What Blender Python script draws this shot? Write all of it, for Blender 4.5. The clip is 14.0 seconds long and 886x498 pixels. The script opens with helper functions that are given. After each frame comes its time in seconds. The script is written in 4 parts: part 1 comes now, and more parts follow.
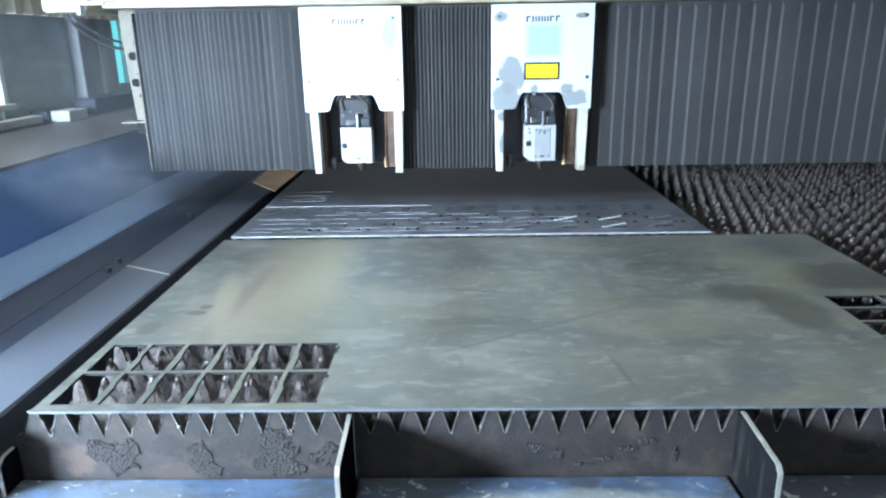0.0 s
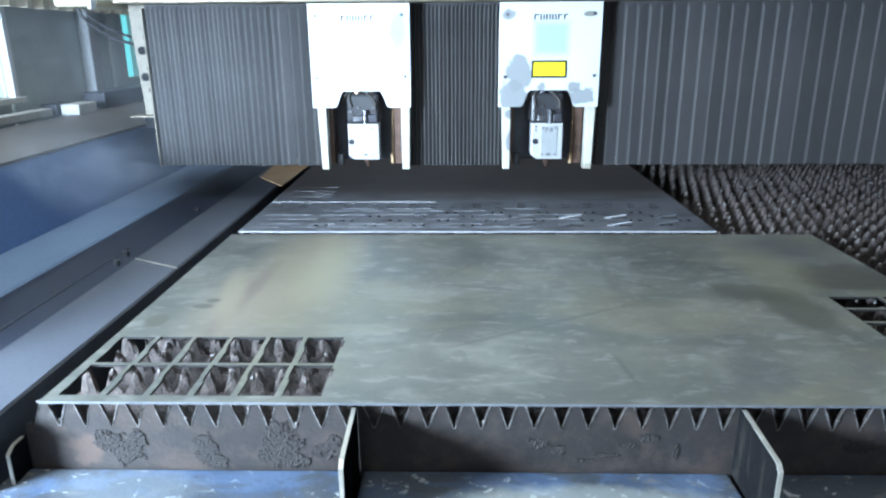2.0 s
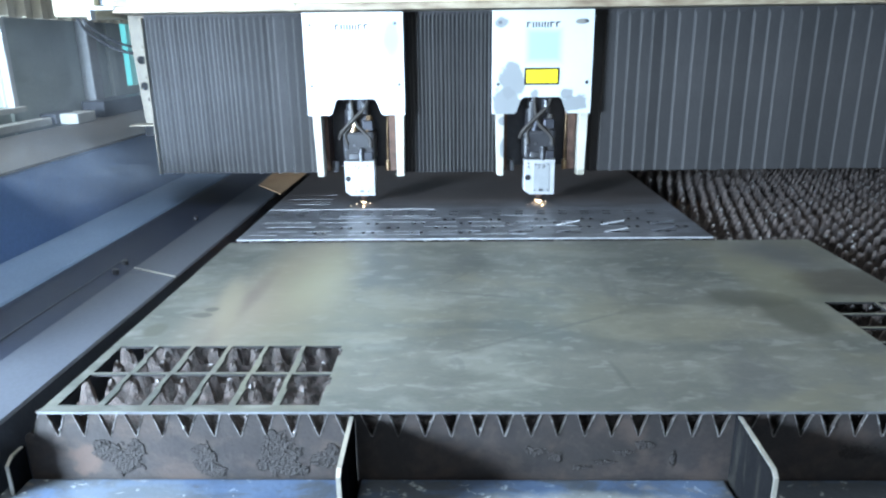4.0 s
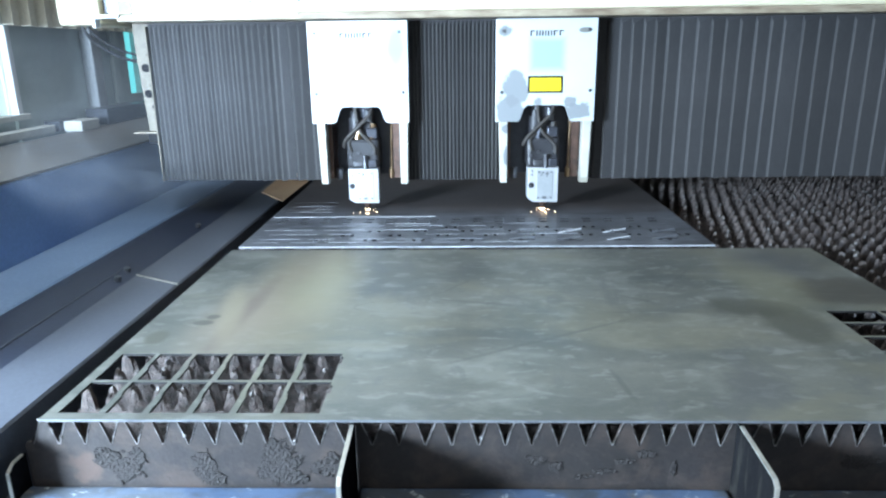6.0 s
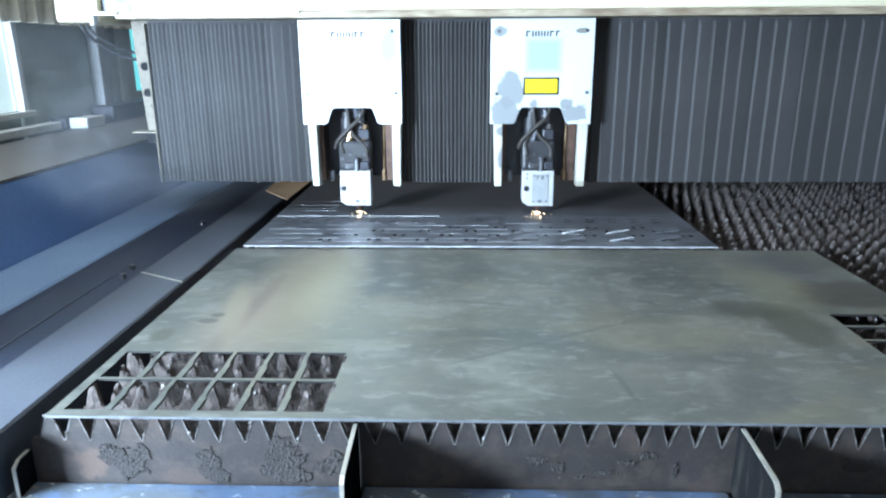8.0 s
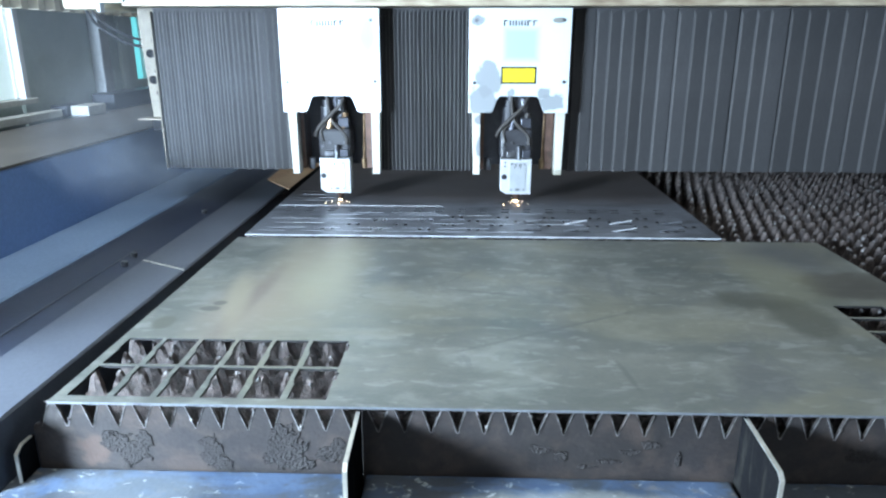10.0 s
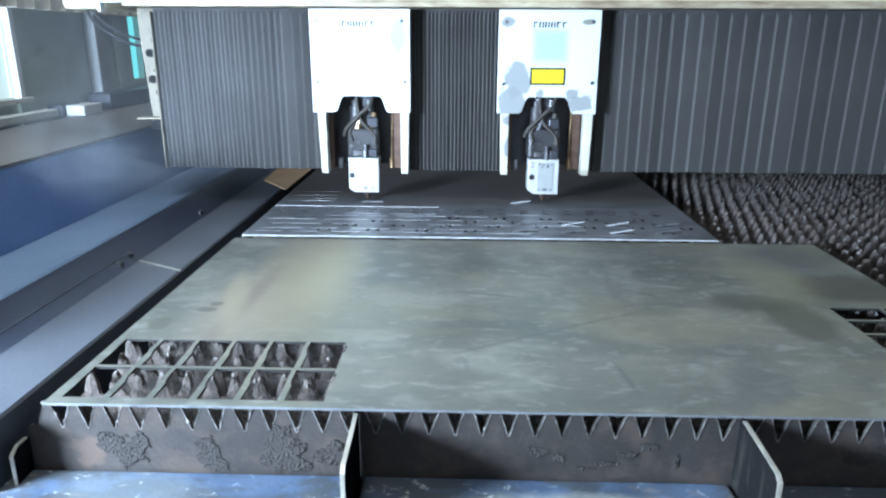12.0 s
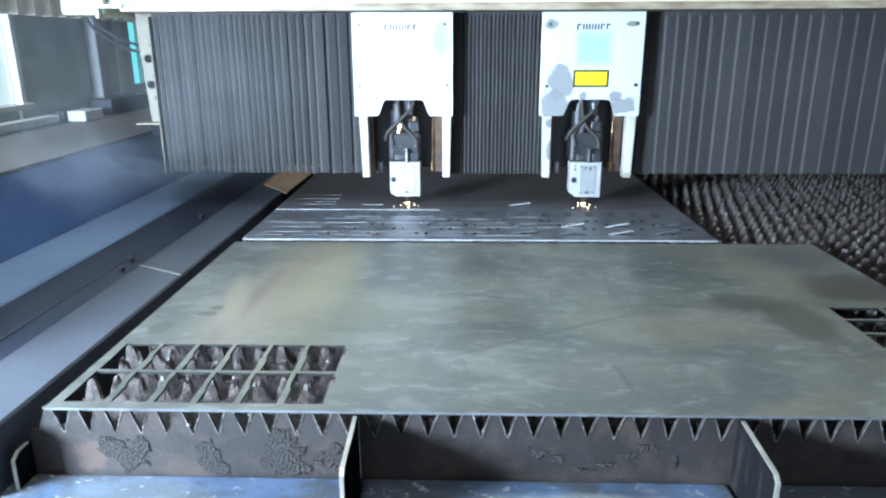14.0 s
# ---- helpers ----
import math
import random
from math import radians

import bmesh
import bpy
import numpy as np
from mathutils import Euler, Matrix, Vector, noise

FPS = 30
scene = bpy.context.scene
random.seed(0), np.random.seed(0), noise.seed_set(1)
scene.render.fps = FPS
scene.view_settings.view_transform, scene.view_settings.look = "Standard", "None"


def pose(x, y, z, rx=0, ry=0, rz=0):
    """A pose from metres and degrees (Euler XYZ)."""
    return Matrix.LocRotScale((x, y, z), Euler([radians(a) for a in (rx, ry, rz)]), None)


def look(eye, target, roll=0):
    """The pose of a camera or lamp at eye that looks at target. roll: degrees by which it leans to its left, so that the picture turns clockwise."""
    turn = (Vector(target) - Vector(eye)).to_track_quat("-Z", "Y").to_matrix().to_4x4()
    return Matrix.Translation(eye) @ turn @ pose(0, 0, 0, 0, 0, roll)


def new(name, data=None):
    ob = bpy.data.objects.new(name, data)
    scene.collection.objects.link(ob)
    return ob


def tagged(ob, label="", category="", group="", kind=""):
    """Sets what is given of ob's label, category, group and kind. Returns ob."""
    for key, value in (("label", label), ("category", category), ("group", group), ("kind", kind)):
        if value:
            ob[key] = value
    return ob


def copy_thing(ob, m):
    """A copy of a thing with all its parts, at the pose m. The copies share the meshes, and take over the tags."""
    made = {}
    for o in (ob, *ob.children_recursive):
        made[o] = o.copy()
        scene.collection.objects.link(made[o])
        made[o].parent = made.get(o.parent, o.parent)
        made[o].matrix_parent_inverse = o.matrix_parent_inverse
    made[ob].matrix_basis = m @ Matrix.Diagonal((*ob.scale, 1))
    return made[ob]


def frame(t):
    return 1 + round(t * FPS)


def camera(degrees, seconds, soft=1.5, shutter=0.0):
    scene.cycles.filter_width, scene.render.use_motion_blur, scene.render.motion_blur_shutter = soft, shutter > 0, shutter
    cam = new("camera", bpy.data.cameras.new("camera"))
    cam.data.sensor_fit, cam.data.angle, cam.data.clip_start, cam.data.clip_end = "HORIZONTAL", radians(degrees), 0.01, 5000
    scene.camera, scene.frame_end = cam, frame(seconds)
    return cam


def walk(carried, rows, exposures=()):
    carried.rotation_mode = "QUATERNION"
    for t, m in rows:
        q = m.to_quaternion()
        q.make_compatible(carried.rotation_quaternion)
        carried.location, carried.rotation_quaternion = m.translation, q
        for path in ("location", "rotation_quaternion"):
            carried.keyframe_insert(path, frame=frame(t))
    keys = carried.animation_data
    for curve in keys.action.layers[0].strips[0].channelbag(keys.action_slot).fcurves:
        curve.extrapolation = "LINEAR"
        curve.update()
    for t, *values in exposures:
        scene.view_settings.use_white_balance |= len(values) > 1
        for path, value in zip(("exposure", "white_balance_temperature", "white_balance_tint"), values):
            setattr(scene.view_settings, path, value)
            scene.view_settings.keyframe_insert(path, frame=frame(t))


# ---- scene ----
cam = camera(65.7, 14.0, soft=2.3)
PATH = [
    (0, (0.02, -0.016, 1.337), (-0.01, 1.897, 0.757), -0.9),
    (0.5, (0.021, -0.017, 1.337), (0.001, 1.897, 0.757), -0.7),
    (1, (0.021, -0.019, 1.34), (-0.007, 1.896, 0.763), -0.7),
    (1.5, (0.02, -0.023, 1.338), (-0.009, 1.894, 0.766), -0.4),
    (2, (0.021, -0.024, 1.339), (-0.026, 1.887, 0.75), -0.4),
    (2.5, (0.022, -0.027, 1.337), (-0.03, 1.881, 0.74), -0.6),
    (3, (0.023, -0.027, 1.34), (-0.022, 1.882, 0.747), -0.7),
    (5.5, (0.03, -0.031, 1.348), (-0.02, 1.89, 0.794), -0.8),
    (6, (0.029, -0.029, 1.348), (-0.025, 1.892, 0.793), -0.7),
    (6.5, (0.03, -0.031, 1.348), (-0.026, 1.889, 0.794), -0.7),
    (7, (0.029, -0.031, 1.348), (-0.029, 1.89, 0.797), -0.5),
    (7.5, (0.028, -0.033, 1.35), (-0.034, 1.888, 0.796), -0.4),
    (8, (0.027, -0.033, 1.352), (-0.035, 1.886, 0.794), -0.3),
    (10.5, (0.021, -0.03, 1.345), (-0.041, 1.882, 0.762), 0.1),
    (11, (0.02, -0.03, 1.346), (-0.038, 1.882, 0.763), 0.2),
    (11.5, (0.018, -0.029, 1.347), (-0.036, 1.885, 0.769), 0.4),
    (12, (0.018, -0.028, 1.346), (-0.033, 1.886, 0.767), 0.3),
    (12.5, (0.02, -0.028, 1.344), (-0.032, 1.884, 0.761), 0.1),
    (13, (0.025, -0.027, 1.346), (-0.036, 1.883, 0.758), -0.1),
    (13.5, (0.021, -0.029, 1.345), (-0.037, 1.885, 0.768), -0.0),
    (14, (0.025, -0.032, 1.348), (-0.033, 1.884, 0.775), -0.2),
]
walk(cam, [(t, look(eye, target, roll)) for t, eye, target, roll in PATH], [(0.0, 0.10, 6150, 10), (14.0, 0.10, 6150, 10)])

# ---- world and light ----
world = bpy.data.worlds.new("world")
scene.world = world
world.use_nodes = True
sky = world.node_tree.nodes.new("ShaderNodeTexSky")
sky.sky_type = "NISHITA"
sky.sun_disc = False
sky.sun_elevation, sky.sun_rotation = radians(35), radians(250)
world.node_tree.links.new(sky.outputs[0], world.node_tree.nodes["Background"].inputs[0])
world.node_tree.nodes["Background"].inputs[1].default_value = 0.15
scene.view_settings.exposure = 0.0


def area_lamp(name, m, size_x, size_y, watts, colour):
    data = bpy.data.lights.new(name, "AREA")
    data.shape, data.size, data.size_y = "RECTANGLE", size_x, size_y
    data.energy, data.color = watts, colour
    ob = new(name, data)
    ob.matrix_world = m
    return ob


# unseen lamps added: side key placed from a cast shadow, front and roof fills
area_lamp("side_daylight", look((-1.64, -0.03, 1.32), (0.0, 1.2, 0.9)), 0.40, 0.34, 258, (0.66, 0.83, 1.0))
area_lamp("front_fill", look((-0.6, -4.9, 2.6), (0.2, 2.0, 1.2)), 3.4, 2.6, 34, (0.86, 0.96, 1.0))
area_lamp("roof_fill", look((-0.7, 0.6, 5.85), (-0.7, 0.6, 0.0)), 1.4, 7.0, 178, (0.96, 1.0, 0.97))

# ---- materials ----


def material(name, base, second=None, rough=0.5, metal=0.0, scale=6.0, fine=90.0, bump=0.15, amount=0.5, rough_var=0.15, stretch=(1, 1, 1), random_tint=0.0, grain_mix=0.35):
    """A surface with a coarse and a fine variation of colour, gloss and relief."""
    mat = bpy.data.materials.new(name)
    mat.use_nodes = True
    nt = mat.node_tree
    n, l = nt.nodes, nt.links
    bsdf = n["Principled BSDF"]
    coord = n.new("ShaderNodeTexCoord")
    mapping = n.new("ShaderNodeMapping")
    mapping.inputs["Scale"].default_value = stretch
    l.new(coord.outputs["Object"], mapping.inputs["Vector"])
    coarse = n.new("ShaderNodeTexNoise")
    coarse.inputs["Scale"].default_value = scale
    coarse.inputs["Detail"].default_value = 6
    coarse.inputs["Roughness"].default_value = 0.6
    grain = n.new("ShaderNodeTexNoise")
    grain.inputs["Scale"].default_value = fine
    grain.inputs["Detail"].default_value = 4
    l.new(mapping.outputs[0], coarse.inputs["Vector"])
    l.new(mapping.outputs[0], grain.inputs["Vector"])
    second = second or tuple(c * 0.6 for c in base)
    ramp = n.new("ShaderNodeValToRGB")
    ramp.color_ramp.elements[0].position, ramp.color_ramp.elements[1].position = 0.5 - amount * 0.4, 0.5 + amount * 0.4
    ramp.color_ramp.elements[0].color, ramp.color_ramp.elements[1].color = (*second, 1), (*base, 1)
    l.new(coarse.outputs[0], ramp.inputs[0])
    mix = n.new("ShaderNodeMix")
    mix.data_type, mix.blend_type = "RGBA", "MULTIPLY"
    mix.inputs[0].default_value = grain_mix
    l.new(ramp.outputs[0], mix.inputs[6])
    l.new(grain.outputs[0], mix.inputs[7])
    out = mix.outputs[2]
    if random_tint:
        info = n.new("ShaderNodeObjectInfo")
        hsv = n.new("ShaderNodeHueSaturation")
        span = n.new("ShaderNodeMapRange")
        span.inputs[3].default_value, span.inputs[4].default_value = 1 - random_tint, 1 + random_tint
        l.new(info.outputs["Random"], span.inputs[0])
        l.new(span.outputs[0], hsv.inputs["Value"])
        l.new(out, hsv.inputs["Color"])
        out = hsv.outputs[0]
    l.new(out, bsdf.inputs["Base Color"])
    span = n.new("ShaderNodeMapRange")
    span.inputs[3].default_value, span.inputs[4].default_value = max(0.03, rough - rough_var), min(1, rough + rough_var)
    l.new(coarse.outputs[0], span.inputs[0])
    l.new(span.outputs[0], bsdf.inputs["Roughness"])
    bsdf.inputs["Metallic"].default_value = metal
    relief = n.new("ShaderNodeBump")
    relief.inputs["Strength"].default_value = bump
    relief.inputs["Distance"].default_value = 0.004
    l.new(grain.outputs[0], relief.inputs["Height"])
    l.new(relief.outputs[0], bsdf.inputs["Normal"])
    return mat


def blotch(mat, centre, radii, colour, strength=0.8, edge=0.5, wobble=0.35, noise_scale=9.0, seed=0.0, square=False, turn=0.0):
    """A ragged patch round a centre, laid over a material's colour: stain, peeling or painted-in reflection."""
    nt = mat.node_tree
    n, l = nt.nodes, nt.links
    bsdf = n["Principled BSDF"]
    before = bsdf.inputs["Base Color"].links[0].from_socket
    coord = n.new("ShaderNodeTexCoord")
    mp = n.new("ShaderNodeMapping")
    mp.vector_type = "TEXTURE"
    mp.inputs["Location"].default_value = centre
    mp.inputs["Rotation"].default_value = (0, 0, radians(turn))
    mp.inputs["Scale"].default_value = radii
    l.new(coord.outputs["Object"], mp.inputs["Vector"])
    nz = n.new("ShaderNodeTexNoise")
    nz.noise_dimensions = "4D"
    nz.inputs["W"].default_value = seed
    nz.inputs["Scale"].default_value = noise_scale
    nz.inputs["Detail"].default_value = 8
    l.new(coord.outputs["Object"], nz.inputs["Vector"])
    length = n.new("ShaderNodeVectorMath")
    length.operation = "LENGTH"
    l.new(mp.outputs[0], length.inputs[0])
    reach = length.outputs["Value"]
    if square:
        sep, ax, az, big = n.new("ShaderNodeSeparateXYZ"), n.new("ShaderNodeMath"), n.new("ShaderNodeMath"), n.new("ShaderNodeMath")
        ax.operation = az.operation = "ABSOLUTE"
        big.operation = "MAXIMUM"
        l.new(mp.outputs[0], sep.inputs[0])
        l.new(sep.outputs[0], ax.inputs[0])
        l.new(sep.outputs[2], az.inputs[0])
        l.new(ax.outputs[0], big.inputs[0])
        l.new(az.outputs[0], big.inputs[1])
        reach = big.outputs[0]
    add = n.new("ShaderNodeMath")
    add.operation = "MULTIPLY_ADD"
    add.inputs[1].default_value = wobble * 2
    l.new(nz.outputs[0], add.inputs[0])
    l.new(reach, add.inputs[2])
    span = n.new("ShaderNodeMapRange")
    span.interpolation_type = "SMOOTHSTEP"
    span.inputs[1].default_value, span.inputs[2].default_value = 1 - edge + wobble, 1 + edge + wobble
    span.inputs[3].default_value, span.inputs[4].default_value = strength, 0.0
    l.new(add.outputs[0], span.inputs[0])
    mix = n.new("ShaderNodeMix")
    mix.data_type = "RGBA"
    l.new(span.outputs[0], mix.inputs[0])
    l.new(before, mix.inputs[6])
    mix.inputs[7].default_value = (*colour, 1)
    l.new(mix.outputs[2], bsdf.inputs["Base Color"])
    return mat


def scratched(mat, scale, strength, seed=0.0):
    """Fine wandering scratches over a material's colour."""
    nt = mat.node_tree
    n, l = nt.nodes, nt.links
    bsdf = n["Principled BSDF"]
    before = bsdf.inputs["Base Color"].links[0].from_socket
    coord, nz, patch = n.new("ShaderNodeTexCoord"), n.new("ShaderNodeTexNoise"), n.new("ShaderNodeTexNoise")
    mp = n.new("ShaderNodeMapping")
    mp.inputs["Rotation"].default_value, mp.inputs["Scale"].default_value = (0, 0, 0.5 + seed), (0.45, 1.6, 1)
    l.new(coord.outputs["Object"], mp.inputs["Vector"])
    nz.noise_dimensions = "4D"
    nz.inputs["W"].default_value = seed
    nz.inputs["Scale"].default_value, nz.inputs["Detail"].default_value = scale, 1.5
    patch.inputs["Scale"].default_value = 3.3 + seed
    l.new(mp.outputs[0], nz.inputs["Vector"])
    l.new(coord.outputs["Object"], patch.inputs["Vector"])
    off, dist, line, gate, mul = (n.new("ShaderNodeMath") for _ in range(5))
    off.operation, off.inputs[1].default_value = "SUBTRACT", 0.5
    dist.operation = "ABSOLUTE"
    line.operation, line.inputs[1].default_value = "LESS_THAN", 0.0022
    gate.operation, gate.inputs[1].default_value = "GREATER_THAN", 0.52
    mul.operation = "MULTIPLY"
    l.new(nz.outputs[0], off.inputs[0])
    l.new(off.outputs[0], dist.inputs[0])
    l.new(dist.outputs[0], line.inputs[0])
    l.new(patch.outputs[0], gate.inputs[0])
    l.new(line.outputs[0], mul.inputs[0])
    l.new(gate.outputs[0], mul.inputs[1])
    fac = n.new("ShaderNodeMath")
    fac.operation, fac.inputs[1].default_value = "MULTIPLY", strength
    l.new(mul.outputs[0], fac.inputs[0])
    mix = n.new("ShaderNodeMix")
    mix.data_type = "RGBA"
    l.new(fac.outputs[0], mix.inputs[0])
    l.new(before, mix.inputs[6])
    mix.inputs[7].default_value = (0.05, 0.05, 0.05, 1)
    l.new(mix.outputs[2], bsdf.inputs["Base Color"])


def mottled(mat, scale, stretch, colour, low, high, strength, seed):
    """Cloudy patches of another tone over a material's colour."""
    nt = mat.node_tree
    n, l = nt.nodes, nt.links
    bsdf = n["Principled BSDF"]
    before = bsdf.inputs["Base Color"].links[0].from_socket
    coord, mp, nz, span, mix = n.new("ShaderNodeTexCoord"), n.new("ShaderNodeMapping"), n.new("ShaderNodeTexNoise"), n.new("ShaderNodeMapRange"), n.new("ShaderNodeMix")
    mp.inputs["Scale"].default_value = stretch
    l.new(coord.outputs["Object"], mp.inputs["Vector"])
    l.new(mp.outputs[0], nz.inputs["Vector"])
    nz.noise_dimensions = "4D"
    nz.inputs["W"].default_value, nz.inputs["Scale"].default_value, nz.inputs["Detail"].default_value = seed, scale, 7
    nz.inputs["Roughness"].default_value, nz.inputs["Distortion"].default_value = 0.62, 0.6
    span.interpolation_type = "SMOOTHSTEP"
    span.inputs[1].default_value, span.inputs[2].default_value, span.inputs[4].default_value = low, high, strength
    l.new(nz.outputs[0], span.inputs[0])
    mix.data_type = "RGBA"
    l.new(span.outputs[0], mix.inputs[0])
    l.new(before, mix.inputs[6])
    mix.inputs[7].default_value = (*colour, 1)
    l.new(mix.outputs[2], bsdf.inputs["Base Color"])


def glow(name, colour, strength):
    mat = bpy.data.materials.new(name)
    mat.use_nodes = True
    bsdf = mat.node_tree.nodes["Principled BSDF"]
    bsdf.inputs["Base Color"].default_value = (*colour, 1)
    bsdf.inputs["Emission Color"].default_value = (*colour, 1)
    bsdf.inputs["Emission Strength"].default_value = strength
    return mat


M = {}
M["sheet"] = material("mill_steel", (0.192, 0.195, 0.172), (0.106, 0.116, 0.108), 0.40, 0.35, 5.0, 160, 0.05, 0.42, 0.14, (0.7, 1.3, 1), grain_mix=0.2)
mottled(M["sheet"], 7.0, (0.9, 1.5, 1), (0.30, 0.31, 0.285), 0.47, 0.64, 0.36, 1.0)
mottled(M["sheet"], 11.0, (0.8, 1.7, 1), (0.095, 0.105, 0.10), 0.50, 0.66, 0.42, 4.0)
mottled(M["sheet"], 26.0, (0.7, 1.6, 1), (0.29, 0.30, 0.28), 0.53, 0.63, 0.42, 7.0)
mottled(M["sheet"], 46.0, (0.45, 1.5, 1), (0.10, 0.108, 0.106), 0.56, 0.66, 0.42, 12.0)
mottled(M["sheet"], 9.0, (1.6, 0.7, 1), (0.115, 0.12, 0.122), 0.56, 0.61, 0.40, 15.0)
mottled(M["sheet"], 3.2, (0.8, 1.2, 1), (0.21, 0.20, 0.145), 0.48, 0.64, 0.5, 9.0)
scratched(M["sheet"], 2.1, 0.22)
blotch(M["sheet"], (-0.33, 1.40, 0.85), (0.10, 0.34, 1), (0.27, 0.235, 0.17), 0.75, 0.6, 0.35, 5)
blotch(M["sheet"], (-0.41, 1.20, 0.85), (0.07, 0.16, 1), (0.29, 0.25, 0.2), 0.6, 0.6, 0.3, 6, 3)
blotch(M["sheet"], (0.607, 1.268, 0.85), (0.085, 0.046, 1), (0.070, 0.072, 0.057), 0.72, 0.28, 0.6, 16, 1)
blotch(M["sheet"], (0.655, 1.175, 0.85), (0.052, 0.092, 1), (0.070, 0.072, 0.057), 0.72, 0.28, 0.6, 16, 2)
blotch(M["sheet"], (0.835, 1.36, 0.85), (0.105, 0.085, 1), (0.075, 0.068, 0.056), 0.75, 0.25, 0.6, 16, 4)
blotch(M["sheet"], (0.77, 1.56, 0.85), (0.11, 0.11, 1), (0.095, 0.098, 0.105), 0.65, 0.5, 0.3, 6, 5)
blotch(M["sheet"], (-0.405, 1.22, 0.85), (0.016, 0.20, 1), (0.15, 0.12, 0.112), 0.55, 0.7, 0.7, 14, 11, turn=-3)
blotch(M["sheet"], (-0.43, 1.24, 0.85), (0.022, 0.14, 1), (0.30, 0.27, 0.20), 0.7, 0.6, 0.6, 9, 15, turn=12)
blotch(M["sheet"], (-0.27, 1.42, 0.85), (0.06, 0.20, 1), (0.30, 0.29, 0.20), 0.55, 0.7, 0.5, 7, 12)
blotch(M["sheet"], (0.70, 1.42, 0.85), (0.07, 0.16, 1), (0.23, 0.225, 0.15), 0.5, 0.6, 0.5, 8, 13)
blotch(M["sheet"], (0.485, 0.92, 0.85), (0.045, 0.06, 1), (0.105, 0.108, 0.112), 0.55, 0.3, 0.9, 30, 6)
blotch(M["sheet"], (-0.53, 1.12, 0.85), (0.02, 0.03, 1), (0.10, 0.10, 0.08), 0.8, 0.3, 0.2, 20, 7)
blotch(M["sheet"], (-0.47, 1.19, 0.85), (0.02, 0.012, 1), (0.09, 0.09, 0.08), 0.8, 0.3, 0.3, 30, 8)
blotch(M["sheet"], (-0.46, 1.22, 0.85), (0.014, 0.012, 1), (0.09, 0.09, 0.08), 0.8, 0.3, 0.3, 30, 9)
for where, radii, turn in (((0.19, 1.115, 0.85), (0.19, 0.0045, 1), 29.5), ((0.277, 0.935, 0.85), (0.005, 0.05, 1), 8), ((0.51, 1.44, 0.85), (0.07, 0.006, 1), 57), ((0.05, 1.30, 0.85), (0.09, 0.004, 1), -14), ((0.40, 1.31, 0.85), (0.045, 0.006, 1), -35)):
    blotch(M["sheet"], where, radii, (0.085, 0.09, 0.085), 0.55, 0.6, 0.4, 24, where[0] * 10, turn=turn)
M["sheet_far"] = material("scaled_steel", (0.205, 0.218, 0.245), (0.105, 0.113, 0.132), 0.36, 0.25, 6, 150, 0.05, 0.9, 0.08)
mottled(M["sheet_far"], 16.0, (0.4, 1.4, 1), (0.05, 0.052, 0.06), 0.48, 0.62, 0.7, 2.0)
mottled(M["sheet_far"], 70.0, (0.22, 1.8, 1), (0.34, 0.36, 0.40), 0.56, 0.64, 0.5, 5.0)
# Dark reflection of the bellows painted in as a browner, darker back zone.
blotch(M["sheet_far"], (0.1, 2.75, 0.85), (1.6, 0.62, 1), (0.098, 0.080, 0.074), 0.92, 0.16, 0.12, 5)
M["cut_edge"] = material("bright_cut_steel", (0.60, 0.62, 0.64), (0.30, 0.31, 0.33), 0.35, 0.2, 20, 200, 0.05, grain_mix=0.08)
# Cut walls painted near black for the darkness inside the holes.
M["kerf"] = material("dark_kerf_shade", (0.018, 0.017, 0.017), (0.010, 0.010, 0.010), 0.8, 0.0, 40, 200, 0.1)
# Strip steel in two copies: a bright one with its glint painted in, a dull one.
M["strip"] = material("strip_in_glint", (0.62, 0.65, 0.70), (0.48, 0.51, 0.55), 0.26, 0.35, 25, 200, 0.05, grain_mix=0.1)
M["sheet_edge"] = material("sheared_sheet_edge", (0.27, 0.29, 0.31), (0.15, 0.16, 0.18), 0.4, 0.3, 25, 200, 0.1, 0.6)
M["dull_strip"] = material("strip_out_of_glint", (0.44, 0.47, 0.52), (0.28, 0.30, 0.34), 0.34, 0.25, 25, 200, 0.05, grain_mix=0.1)
M["slag"] = material("slag_crusted_steel", (0.138, 0.108, 0.096), (0.034, 0.028, 0.027), 0.68, 0.15, 70, 260, 1.0, 0.45, 0.15, random_tint=0.15)
M["tip"] = material("spattered_tip", (0.22, 0.21, 0.205), (0.09, 0.082, 0.078), 0.5, 0.4, 40, 250, 0.6, 0.7, 0.15)
M["slat_face"] = material("rusty_slat_plate", (0.044, 0.038, 0.037), (0.028, 0.025, 0.024), 0.6, 0.1, 9, 180, 0.25, 0.7)
M["tooth_rim"] = material("worn_tooth_rim", (0.36, 0.35, 0.34), (0.07, 0.06, 0.055), 0.4, 0.4, 60, 260, 0.5, 0.35)
M["scab"] = material("slag_scab", (0.046, 0.040, 0.038), (0.024, 0.021, 0.020), 0.85, 0.1, 60, 260, 0.9, 0.7)
M["frame_bar"] = material("worn_blue_steel", (0.10, 0.115, 0.135), (0.042, 0.052, 0.066), 0.62, 0.15, 14, 130, 0.2, 0.8, 0.2)
mottled(M["slat_face"], 12.0, (1, 1, 1.5), (0.078, 0.056, 0.046), 0.46, 0.66, 0.55, 8.0)
mottled(M["slat_face"], 25.0, (1, 1, 1), (0.022, 0.020, 0.021), 0.54, 0.66, 0.5, 12.0)
mottled(M["slat_face"], 40.0, (1, 1, 1), (0.075, 0.06, 0.052), 0.50, 0.66, 0.3, 3.0)
